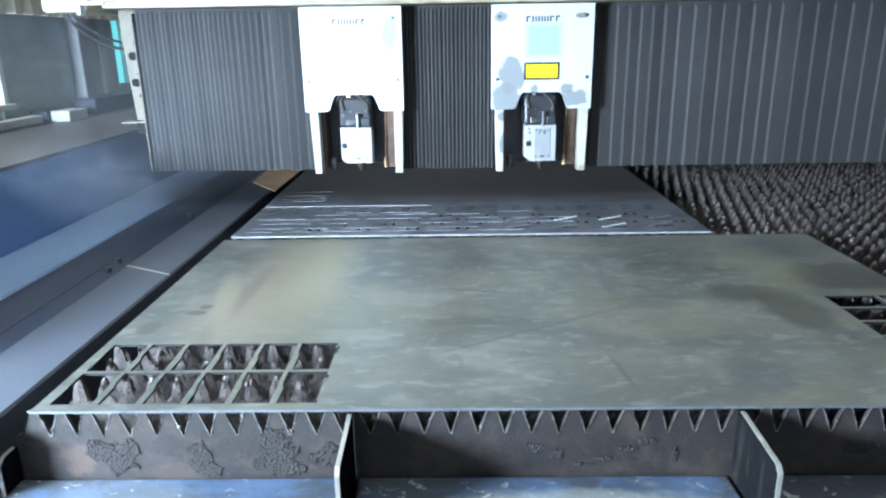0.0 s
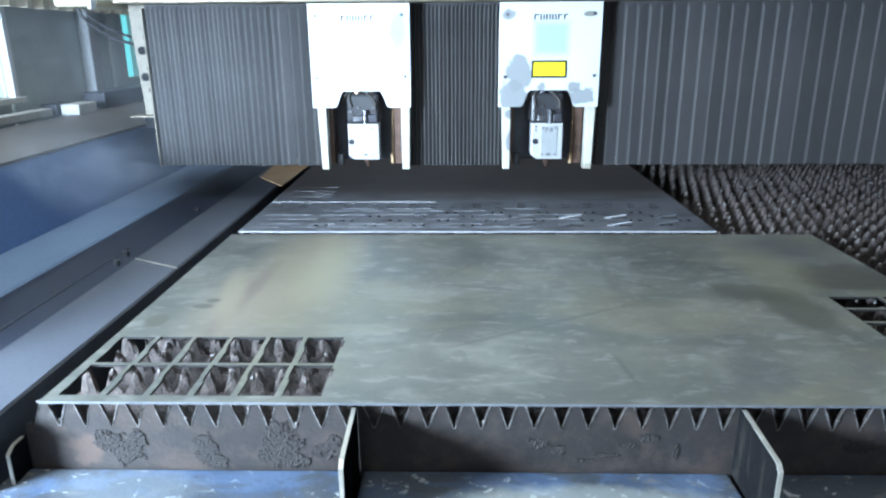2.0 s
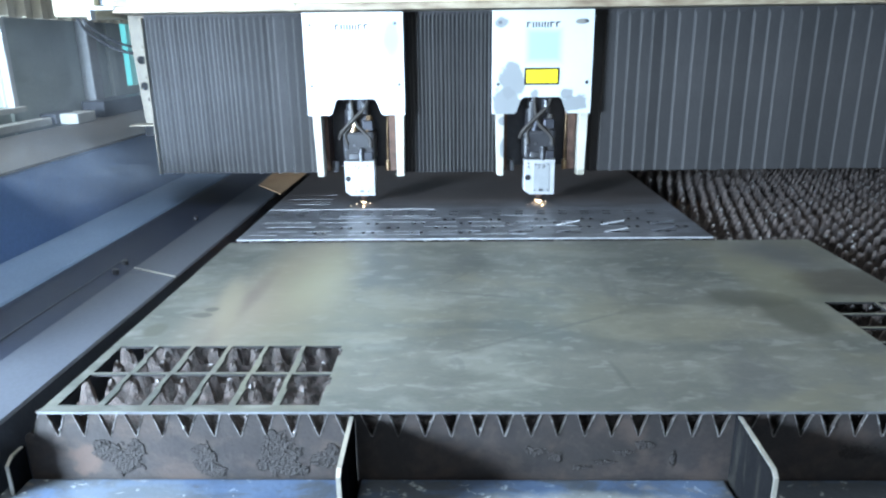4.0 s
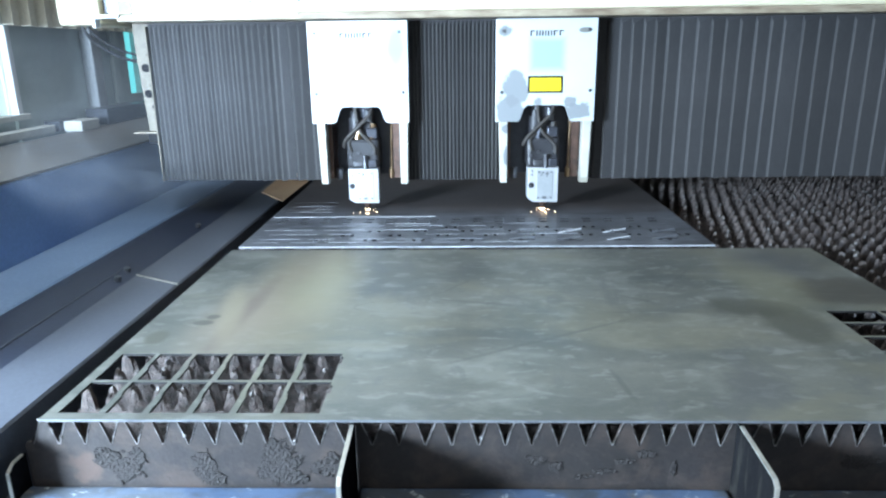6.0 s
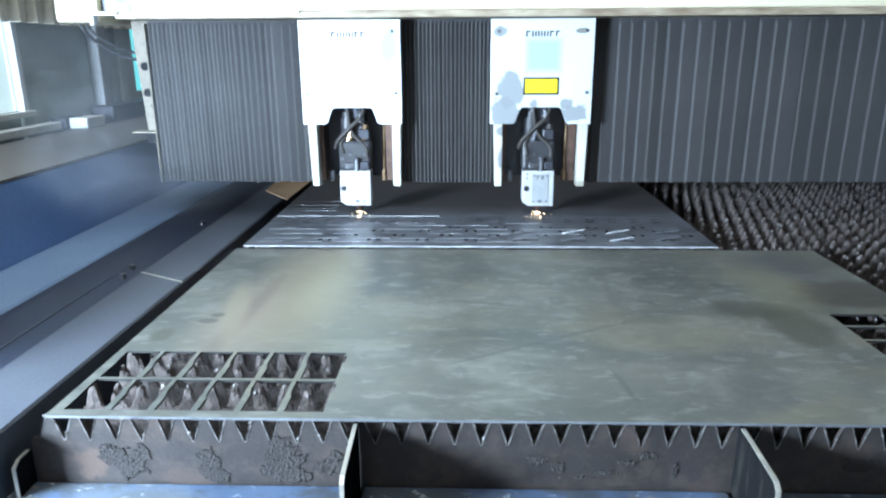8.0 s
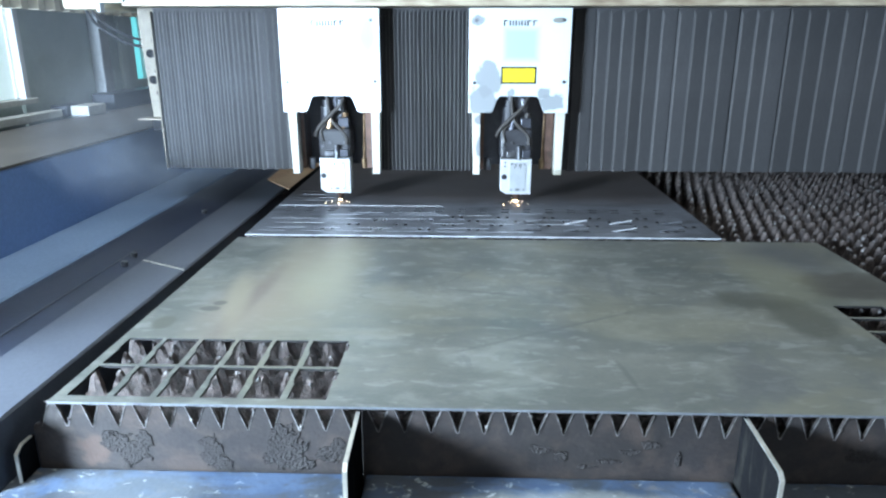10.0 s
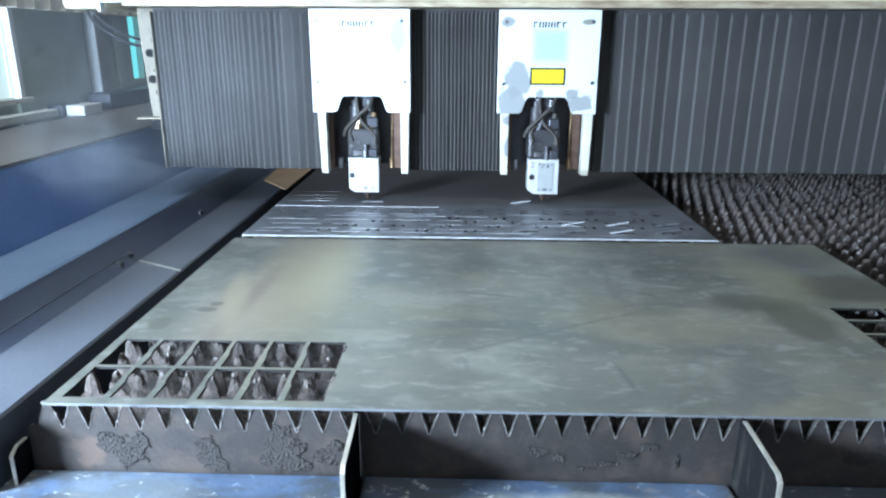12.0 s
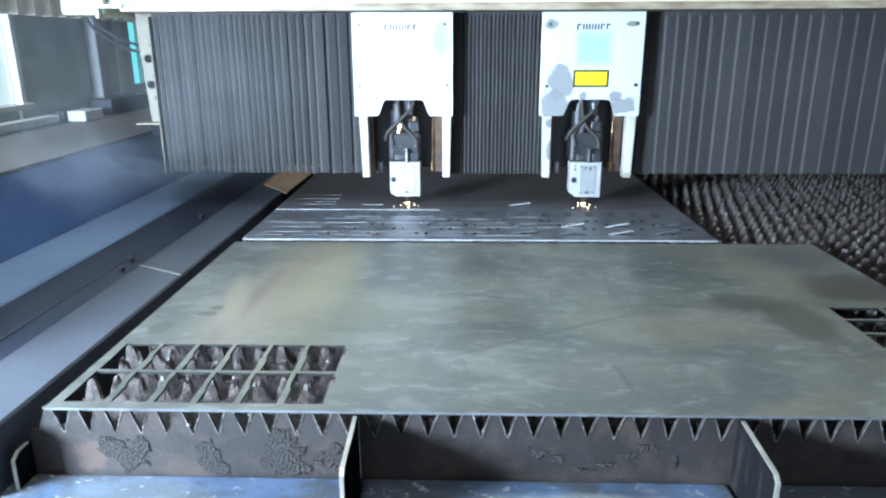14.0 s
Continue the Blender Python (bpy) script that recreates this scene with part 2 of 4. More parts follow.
blotch(M["slat_face"], (-0.530, 0.85, 0.760), (0.020, 1, 0.026), (0.12, 0.076, 0.056), 0.45, 0.3, 0.9, 60)
mottled(M["frame_bar"], 55.0, (0.8, 1, 1), (0.50, 0.54, 0.52), 0.585, 0.65, 0.75, 3.0)
mottled(M["frame_bar"], 9.0, (0.8, 1.6, 1), (0.085, 0.14, 0.25), 0.48, 0.60, 0.6, 11.0)
mottled(M["frame_bar"], 30.0, (0.7, 1.2, 1), (0.20, 0.17, 0.13), 0.58, 0.66, 0.5, 17.0)
mottled(M["frame_bar"], 22.0, (0.8, 1, 1), (0.05, 0.08, 0.14), 0.52, 0.64, 0.6, 6.0)
blotch(M["frame_bar"], (0.2, 0.78, 0.73), (0.16, 0.03, 1), (0.30, 0.32, 0.30), 0.6, 0.4, 0.5, 45, 2)
blotch(M["frame_bar"], (-0.45, 0.80, 0.73), (0.1, 0.04, 1), (0.17, 0.20, 0.23), 0.5, 0.4, 0.5, 40, 5)
M["edge_steel"] = material("ground_steel_edge", (0.74, 0.71, 0.62), (0.5, 0.48, 0.42), 0.32, 0.6, 30, 200, 0.1)
M["divider"] = material("divider_steel", (0.014, 0.014, 0.015), (0.009, 0.009, 0.010), 0.75, 0.0, 12, 120, 0.2)
mottled(M["divider"], 16.0, (1, 3, 0.6), (0.055, 0.052, 0.042), 0.50, 0.72, 0.3, 2.0)
M["divider"].node_tree.nodes["Principled BSDF"].inputs["Specular IOR Level"].default_value = 0.0
M["side_plate"] = material("grey_side_plate", (0.118, 0.132, 0.16), (0.075, 0.086, 0.11), 0.6, 0.15, 4, 140, 0.08, 0.8)
M["skirt"] = material("dark_skirt", (0.046, 0.062, 0.105), (0.027, 0.037, 0.066), 0.5, 0.2, 6, 120, 0.1)
M["blue"] = material("blue_painted_steel", (0.23, 0.36, 0.66), (0.155, 0.27, 0.54), 0.55, 0.0, 3.5, 120, 0.06, 0.9, 0.12)
M["ledge"] = material("pale_blue_ledge", (0.24, 0.345, 0.51), (0.165, 0.25, 0.40), 0.75, 0.0, 5, 130, 0.08, 0.9)
M["rail"] = material("greasy_rail", (0.145, 0.13, 0.113), (0.075, 0.066, 0.06), 0.6, 0.15, 9, 150, 0.2, 0.8)
M["bracket"] = material("soiled_cream_bracket", (0.27, 0.235, 0.175), (0.17, 0.145, 0.105), 0.6, 0.0, 14, 90, 0.05)
# Flat near black, painted for the shade in holes and under the foot.
M["hole"] = material("painted_recess_shade", (0.02, 0.02, 0.022), (0.012, 0.012, 0.013), 1.0, 0.0, 30, 150, 0.0)
M["hole"].node_tree.nodes["Principled BSDF"].inputs["Specular IOR Level"].default_value = 0.0
M["rust"] = material("rusty_plate", (0.66, 0.46, 0.28), (0.46, 0.29, 0.16), 0.7, 0.1, 9, 150, 0.3, 0.8)
M["cream"] = material("cream_paint", (0.80, 0.74, 0.55), (0.70, 0.64, 0.46), 0.4, 0.0, 5, 90, 0.03, 0.9, grain_mix=0.06)
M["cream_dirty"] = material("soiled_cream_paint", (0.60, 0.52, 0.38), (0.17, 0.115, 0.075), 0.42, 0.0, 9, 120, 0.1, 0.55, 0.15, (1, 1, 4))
M["white"] = material("white_paint", (0.82, 0.85, 0.87), (0.76, 0.80, 0.83), 0.32, 0.0, 7, 90, 0.02, 0.9, 0.06, grain_mix=0.06)
# Lighter base than the right cover: the stronger light on it is painted in.
M["white_left"] = material("white_paint_cyan_worn", (0.74, 0.78, 0.80), (0.68, 0.72, 0.75), 0.32, 0.0, 7, 90, 0.02, 0.9, 0.06, grain_mix=0.06)
blotch(M["white_left"], (0.02, 0.0, 1.35), (0.09, 1, 0.03), (0.30, 0.64, 0.74), 0.3, 0.5, 0.5, 16, 3)
blotch(M["white_left"], (0.115, 0.0, 1.36), (0.03, 1, 0.07), (0.25, 0.55, 0.72), 0.75, 0.5, 0.5, 18, 6)
M["white_right"] = material("white_paint_peeled", (0.58, 0.62, 0.635), (0.52, 0.57, 0.59), 0.32, 0.0, 7, 90, 0.02, 0.9, 0.06, grain_mix=0.06)
PEEL = (0.225, 0.24, 0.25)
blotch(M["white_right"], (-0.090, 0.0, 1.232), (0.036, 1, 0.056), PEEL, 0.9, 0.10, 0.85, 30, 1)
blotch(M["white_right"], (-0.106, 0.0, 1.170), (0.042, 1, 0.046), PEEL, 0.9, 0.10, 0.85, 34, 2)
blotch(M["white_right"], (0.075, 0.0, 1.195), (0.018, 1, 0.016), PEEL, 0.9, 0.12, 0.8, 50, 3)
blotch(M["white_right"], (0.100, 0.0, 1.168), (0.040, 1, 0.024), PEEL, 0.9, 0.10, 0.85, 44, 4)
blotch(M["white_right"], (-0.124, 0.0, 1.402), (0.019, 1, 0.014), PEEL, 0.9, 0.12, 0.8, 60, 5)
blotch(M["white_right"], (0.114, 0.0, 1.403), (0.020, 1, 0.008), (0.20, 0.20, 0.18), 1.0, 0.1, 0.2, 40, 6)
blotch(M["white_right"], (-0.02, 0.0, 1.196), (0.012, 1, 0.012), PEEL, 0.9, 0.12, 0.8, 60, 7)
blotch(M["white_right"], (0.004, 0.0, 1.335), (0.05, 1, 0.045), (0.30, 0.74, 0.78), 0.85, 0.30, 0.10, 10, 8, True)
M["leg"] = material("soiled_white_leg", (0.58, 0.58, 0.52), (0.40, 0.37, 0.30), 0.4, 0.0, 12, 120, 0.05, 0.8, grain_mix=0.06)
M["leg_worn"] = material("worn_white_leg", (0.58, 0.58, 0.52), (0.40, 0.37, 0.30), 0.4, 0.0, 12, 120, 0.05, 0.8, grain_mix=0.06)
blotch(M["leg_worn"], (-0.112, 0.0, 1.115), (0.018, 1, 0.014), PEEL, 1.0, 0.08, 0.4, 40, 2)
blotch(M["leg_worn"], (-0.112, 0.0, 1.03), (0.012, 1, 0.030), PEEL, 1.0, 0.08, 0.5, 40, 3)
blotch(M["leg_worn"], (0.13, 0.0, 0.95), (0.03, 1, 0.012), (0.3, 0.28, 0.22), 0.8, 0.2, 0.4, 40, 4)
M["bellows"] = material("bellows_cloth", (0.055, 0.054, 0.056), (0.038, 0.038, 0.040), 0.8, 0.0, 8, 200, 0.1, 0.6, 0.1, (1, 1, 0.35), random_tint=0.2)
M["worn_fold"] = material("worn_bellows_fold", (0.100, 0.095, 0.090), (0.050, 0.049, 0.048), 0.75, 0.0, 14, 200, 0.1, 0.7, 0.1, (1, 1, 0.3), random_tint=0.25)
M["black"] = material("black_plastic", (0.045, 0.046, 0.052), (0.022, 0.022, 0.026), 0.4, 0.0, 20, 150, 0.1)
M["dark_metal"] = material("dark_carriage_metal", (0.10, 0.105, 0.125), (0.055, 0.058, 0.072), 0.4, 0.5, 14, 120, 0.1)
M["brass"] = material("soiled_brass", (0.42, 0.30, 0.18), (0.20, 0.13, 0.08), 0.35, 0.9, 30, 150, 0.1)
M["copper"] = material("copper_rod", (0.20, 0.12, 0.09), (0.09, 0.06, 0.05), 0.45, 0.6, 30, 150, 0.1)
M["block"] = material("silver_block", (0.58, 0.59, 0.60), (0.46, 0.47, 0.49), 0.38, 0.25, 16, 150, 0.04, 0.8, grain_mix=0.06)
M["block_plate"] = material("grey_block_plate", (0.42, 0.44, 0.45), (0.34, 0.36, 0.37), 0.4, 0.3, 20, 150, 0.04, grain_mix=0.06)
M["screw"] = material("steel_screw", (0.25, 0.26, 0.28), (0.12, 0.12, 0.13), 0.35, 0.8, 60, 200, 0.1)
M["hose"] = material("grey_hose", (0.058, 0.050, 0.044), (0.03, 0.027, 0.025), 0.6, 0.0, 30, 200, 0.2)
M["yellow"] = material("yellow_label", (0.85, 0.72, 0.02), (0.78, 0.64, 0.02), 0.4, 0.0, 15, 120, 0.02, grain_mix=0.06)
M["print"] = material("black_print", (0.025, 0.027, 0.03), (0.018, 0.018, 0.02), 0.75, 0.0, 30, 120, 0.0)
M["print"].node_tree.nodes["Principled BSDF"].inputs["Specular IOR Level"].default_value = 0.05
M["wall"] = material("hall_wall", (0.36, 0.38, 0.40), (0.27, 0.285, 0.30), 0.8, 0.0, 2, 60, 0.1)
M["concrete"] = material("hall_concrete", (0.25, 0.245, 0.235), (0.17, 0.165, 0.16), 0.8, 0.0, 1.2, 60, 0.2)
# Reflections of the glass panels put in as a paler even colour.
M["panel"] = material("grey_green_panel", (0.62, 0.70, 0.68), (0.48, 0.57, 0.56), 0.35, 0.1, 4, 90, 0.04)
M["curtain"] = material("ribbed_cream_sheet", (0.78, 0.74, 0.60), (0.62, 0.58, 0.46), 0.5, 0.0, 5, 80, 0.05)
M["pale"] = material("pale_grey_paint", (0.72, 0.74, 0.72), (0.58, 0.60, 0.58), 0.45, 0.0, 10, 90, 0.05)
M["daylight"] = glow("bright_daylight", (0.92, 0.97, 1.0), 1.6)
M["frosted"] = glow("daylight_through_frosted_glass", (0.66, 0.82, 0.82), 0.62)
M["cyan"] = glow("daylight_through_cyan_sheet", (0.20, 0.72, 0.75), 0.75)
M["spark"] = glow("white_hot_spark", (1.0, 0.74, 0.45), 16)
M["ember"] = glow("orange_spark", (1.0, 0.42, 0.16), 5)

# ---- mesh helpers ----


def part(name, bm, mat, parent=None, label=""):
    """Links a bmesh as one mesh object under a thing or a part."""
    me = bpy.data.meshes.new(name)
    bm.normal_update()
    bm.to_mesh(me)
    bm.free()
    me.materials.append(mat)
    ob = new(name, me)
    if parent is not None:
        ob.parent = parent
    if label:
        ob["label"] = label
    return ob


def shared(name, me, parent, m=None):
    ob = new(name, me)
    ob.parent = parent
    if m is not None:
        ob.matrix_basis = m
    return ob


def thing(name, label, category, m=None, group="", kind=""):
    ob = new(name)
    ob.empty_display_size = 0.05
    if m is not None:
        ob.matrix_basis = m
    return tagged(ob, label, category, group, kind)


def box(bm, x0, x1, y0, y1, z0, z1, bevel=0.0):
    made = bmesh.ops.create_cube(bm, size=1.0, matrix=Matrix.LocRotScale(((x0 + x1) / 2, (y0 + y1) / 2, (z0 + z1) / 2), None, (x1 - x0, y1 - y0, z1 - z0)))
    if bevel:
        edges = list({e for v in made["verts"] for e in v.link_edges})
        bmesh.ops.bevel(bm, geom=edges, offset=bevel, segments=2, profile=0.5, affect="EDGES")
    return bm


def boxed(*a, bevel=0.0):
    return box(bmesh.new(), *a, bevel=bevel)


def prism(bm, outline, axis, a, b, bevel=0.0):
    """Extrudes a flat outline (pairs) along the axis from a to b."""
    def place(p, d):
        return {"x": (d, p[0], p[1]), "y": (p[0], d, p[1]), "z": (p[0], p[1], d)}[axis]
    low = [bm.verts.new(place(p, a)) for p in outline]
    high = [bm.verts.new(place(p, b)) for p in outline]
    faces = [bm.faces.new(low), bm.faces.new(high[::-1])]
    for i in range(len(outline)):
        j = (i + 1) % len(outline)
        faces.append(bm.faces.new((low[j], low[i], high[i], high[j])))
    bmesh.ops.recalc_face_normals(bm, faces=faces)
    if bevel:
        edges = list({e for f in faces[:2] for e in f.edges})
        bmesh.ops.bevel(bm, geom=edges, offset=bevel, segments=2, profile=0.5, affect="EDGES")
    return bm


def rod(bm, p, q, r, r2=None, seg=14):
    p, q = Vector(p), Vector(q)
    m = Matrix.Translation((p + q) / 2) @ (q - p).to_track_quat("Z", "Y").to_matrix().to_4x4()
    bmesh.ops.create_cone(bm, cap_ends=True, segments=seg, radius1=r, radius2=r if r2 is None else r2, depth=(q - p).length, matrix=m)
    return bm


def hose(bm, points, r, seg=8, steps=7):
    """A round tube along a smooth line through the points."""
    pts = [Vector(p) for p in points]
    line = []
    for i in range(len(pts) - 1):
        a, b, c, d = pts[max(i - 1, 0)], pts[i], pts[i + 1], pts[min(i + 2, len(pts) - 1)]
        for k in range(steps):
            t = k / steps
            line.append(0.5 * (2 * b + (c - a) * t + (2 * a - 5 * b + 4 * c - d) * t * t + (3 * b - a - 3 * c + d) * t ** 3))
    line.append(pts[-1])
    rings = []
    for i, p in enumerate(line):
        way = (line[min(i + 1, len(line) - 1)] - line[max(i - 1, 0)]).normalized()
        u = way.orthogonal().normalized() if not rings else (last - way * last.dot(way)).normalized()
        last = u
        v = way.cross(u)
        rings.append([bm.verts.new(p + r * (math.cos(6.2832 * k / seg) * u + math.sin(6.2832 * k / seg) * v)) for k in range(seg)])
    for a, b in zip(rings, rings[1:]):
        for k in range(seg):
            f = bm.faces.new((a[k], a[(k + 1) % seg], b[(k + 1) % seg], b[k]))
            f.smooth = True
    bm.faces.new(rings[0][::-1])
    bm.faces.new(rings[-1])
    return bm


def pierced_sheet(x0, x1, y0, y1, z0, z1, holes):
    """A flat sheet with rectangular holes cut right through it."""
    xs = sorted({round(v, 5) for v in [x0, x1] + [h[i] for h in holes for i in (0, 1)] if x0 <= v <= x1})
    ys = sorted({round(v, 5) for v in [y0, y1] + [h[i] for h in holes for i in (2, 3)] if y0 <= v <= y1})
    solid = np.ones((len(xs) - 1, len(ys) - 1), bool)
    cx, cy = (np.array(xs[1:]) + xs[:-1]) / 2, (np.array(ys[1:]) + ys[:-1]) / 2
    for a, b, c, d in holes:
        solid &= ~np.outer((cx > a) & (cx < b), (cy > c) & (cy < d))
    bm = bmesh.new()
    made = {}

    def vert(i, j, k):
        if (i, j, k) not in made:
            made[i, j, k] = bm.verts.new((xs[i], ys[j], (z0, z1)[k]))
        return made[i, j, k]

    def is_solid(i, j):
        return 0 <= i < solid.shape[0] and 0 <= j < solid.shape[1] and solid[i, j]
    for i in range(solid.shape[0]):
        for j in range(solid.shape[1]):
            if not solid[i, j]:
                continue
            bm.faces.new([vert(a, b, 1) for a, b in ((i, j), (i + 1, j), (i + 1, j + 1), (i, j + 1))])
            bm.faces.new([vert(a, b, 0) for a, b in ((i, j), (i, j + 1), (i + 1, j + 1), (i + 1, j))])
            for di, dj, p, q in ((-1, 0, (i, j + 1), (i, j)), (1, 0, (i + 1, j), (i + 1, j + 1)), (0, -1, (i, j), (i + 1, j)), (0, 1, (i + 1, j + 1), (i, j + 1))):
                if not is_solid(i + di, j + dj):
                    f = bm.faces.new((vert(*p, 0), vert(*q, 0), vert(*q, 1), vert(*p, 1)))
                    f.material_index = 1 if not (0 <= i + di < solid.shape[0] and 0 <= j + dj < solid.shape[1]) else 2
    return bm


# ---- the hall ----
# Unseen shell added round the machine; its openings are made for the lamps.
def hall():
    floor = part("floor", boxed(-2.57, 8.2, -5.2, 9.2, -0.2, 0.0), M["concrete"])
    tagged(floor, "grey concrete hall floor", "floor", kind="structure")
    tagged(part("wall_north", boxed(-2.57, 8.2, 9.0, 9.2, 0, 6), M["wall"]), "plain grey hall wall", "wall", kind="structure")
    tagged(part("wall_east", boxed(8.0, 8.2, -5.0, 9.0, 0, 6), M["wall"]), "plain grey hall wall", "wall", kind="structure")
    west = bmesh.new()
    for a in ((-2.57, -2.37, 1.8, 9.0, 0, 6), (-2.37, -1.9, 1.6, 1.8, 0, 6), (-1.9, -1.7, 0.3, 1.8, 0, 6), (-1.9, -1.7, -5.0, -0.4, 0, 6), (-1.9, -1.7, -0.4, 0.3, 0, 1.1), (-1.9, -1.7, -0.4, 0.3, 1.7, 6)):
        box(west, *a)
    tagged(part("wall_west", west, M["wall"]), "unseen grey hall wall, added with an opening for the side lamp", "wall", kind="structure")
    south = bmesh.new()
    for a in ((-2.57, -2.3, -5.2, -5.0, 0, 6), (1.1, 8.2, -5.2, -5.0, 0, 6), (-2.3, 1.1, -5.2, -5.0, 4.0, 6)):
        box(south, *a)
    tagged(part("wall_south", south, M["wall"]), "unseen grey hall wall, added with an opening for the front fill", "wall", kind="structure")
    top = bmesh.new()
    for a in ((-2.57, -1.5, -5.2, 9.2, 6.0, 6.2), (0.1, 8.2, -5.2, 9.2, 6.0, 6.2), (-1.5, 0.1, -5.2, -3.2, 6.0, 6.2), (-1.5, 0.1, 4.4, 9.2, 6.0, 6.2)):
        box(top, *a)
    tagged(part("ceiling", top, M["wall"]), "unseen pale hall roof, added with an opening for the roof fill", "ceiling", kind="structure")


hall()

# ---- the cutting table ----
TOP, SHEET = 0.85, 0.004
TIP = TOP - SHEET
PITCH, ROW = 0.0385, 0.0667


def slat_mesh(name, x0, x1, seed):
    """A toothed support slat crusted with slag; its tips lie at z = 0."""
    rng = random.Random(seed)
    verts, faces, mats = [], [], []

    def add(vs, fs, mi):
        base = len(verts)
        verts.extend(vs)
        faces.extend([tuple(base + i for i in f) for f in fs])
        mats.extend([mi] * len(fs))
    cube = [(0, 3, 2, 1), (4, 5, 6, 7), (0, 1, 5, 4), (1, 2, 6, 5), (2, 3, 7, 6), (3, 0, 4, 7)]
    add([(x0, -0.0025, -0.215), (x1, -0.0025, -0.215), (x1, 0.0025, -0.215), (x0, 0.0025, -0.215), (x0, -0.0025, -0.042), (x1, -0.0025, -0.042), (x1, 0.0025, -0.042), (x0, 0.0025, -0.042)], cube, 0)
    count = int((x1 - x0) / PITCH)
    for i in range(count):
        cx = x0 + (i + 0.5) * PITCH
        drop = rng.choice((0, 0, 0.001, 0.003, 0.006)) if i % 3 else 0
        lean, leany = rng.uniform(-0.003, 0.003), rng.uniform(-0.003, 0.003)
        fat = rng.uniform(0.45, 1.25)
        rings = [(-0.058, 0.0215, 0.0030), (-0.041, 0.0172, 0.0028 + 0.0015 * fat), (-0.025, 0.0118, 0.0028 + 0.003 * fat), (-0.011, 0.0075, 0.0028 + 0.004 * fat), (-0.003 - drop, 0.0042, 0.0018 + 0.003 * fat)]
        seg, vs, fs = 7, [], []
        for k, (z, wx, wy) in enumerate(rings):
            for s in range(seg):
                a = 6.2832 * s / seg + rng.uniform(-0.2, 0.2)
                j = rng.uniform(0.82, 1.18)
                vs.append((cx + lean * k / 4 + wx * j * math.cos(a), leany * k / 4 + wy * j * math.sin(a), z + rng.uniform(-0.0025, 0.0025) * (k > 0)))
        vs.append((cx + lean, leany, -drop))
        for k in range(len(rings) - 1):
            for s in range(seg):
                fs.append((k * seg + s, k * seg + (s + 1) % seg, (k + 1) * seg + (s + 1) % seg, (k + 1) * seg + s))
        add(vs, fs, 0)
        top = (len(rings) - 1) * seg
        base = len(verts) - len(vs)
        for s in range(seg):
            faces.append((base + top + s, base + top + (s + 1) % seg, base + len(vs) - 1))
            mats.append(1)
        # a bead of spatter near the tip
        if rng.random() < 0.55:
            r = rng.uniform(0.003, 0.006)
            o = (cx + rng.uniform(-0.008, 0.008), -rng.uniform(0.002, 0.009), -rng.uniform(0.008, 0.02))
            vs = [(o[0] + r * dx, o[1] + r * dy, o[2] + r * dz) for dx, dy, dz in ((1, 0, 0), (-1, 0, 0), (0, 1, 0), (0, -1, 0), (0, 0, 1.4), (0, 0, -1))]
            add(vs, [(0, 2, 4), (2, 1, 4), (1, 3, 4), (3, 0, 4), (2, 0, 5), (1, 2, 5), (3, 1, 5), (0, 3, 5)], 1)
    me = bpy.data.meshes.new(name)
    me.from_pydata(verts, [], faces)
    me.materials.append(M["slag"])
    me.materials.append(M["tip"])
    me.polygons.foreach_set("material_index", mats)
    me.polygons.foreach_set("use_smooth", [False] * len(faces))
    me.update()
    return me


def front_slat(x0, x1):
    """The first slat: a flat plate with V notches between its teeth."""
    rng = random.Random(5)
    bm = bmesh.new()
    low = TIP - 0.226
    n = int((x1 - x0) / PITCH)
    base = TIP - 0.047
    rim = bmesh.new()
    for i in range(n):
        a = x0 + i * PITCH
        t0, t1 = a + 0.0155 + rng.uniform(-0.002, 0.002), a + 0.023 + rng.uniform(-0.002, 0.002)
        drop = rng.choice((0, 0, 0, 0.002, 0.004))
        outline = [(a, low), (a + PITCH, low), (a + PITCH, base), (t1, TIP - drop), (t0, TIP - drop), (a, base)]
        f = [bm.verts.new((p[0], 0.8475, p[1])) for p in outline]
        b = [bm.verts.new((p[0], 0.8525, p[1])) for p in outline]
        for foot, tip_x, side in ((a, t0, 1), (a + PITCH, t1, -1)):
            wide = rng.uniform(0.0010, 0.0022)
            prism(rim, [(foot, base), (foot + side * wide, base), (tip_x + side * wide, TIP - drop), (tip_x, TIP - drop)][::side], "y", 0.8466, 0.8474)
            if rng.random() < 0.5:
                k, r = rng.uniform(0.1, 0.9), rng.uniform(0.0012, 0.003)
                bmesh.ops.create_icosphere(rim, subdivisions=1, radius=r, matrix=Matrix.Translation((foot + (tip_x - foot) * k, 0.8472, base + (TIP - base) * k)))
        bm.faces.new(f)
        bm.faces.new(b[::-1])
        for k in (2, 3, 4):
            bm.faces.new((f[k + 1 if k < 5 else 0], f[k], b[k], b[k + 1 if k < 5 else 0]))
    bmesh.ops.remove_doubles(bm, verts=bm.verts[:], dist=1e-5)
    prism(bm, [(x0 - 0.013, low), (x0 - 0.0002, low), (x0 - 0.0002, base + 0.010), (x0 - 0.004, base + 0.003), (x0 - 0.011, base + 0.002), (x0 - 0.014, base - 0.003), (x0 - 0.013, base - 0.012)], "y", 0.8475, 0.8525)
    bmesh.ops.recalc_face_normals(bm, faces=bm.faces[:])
    return bm, rim


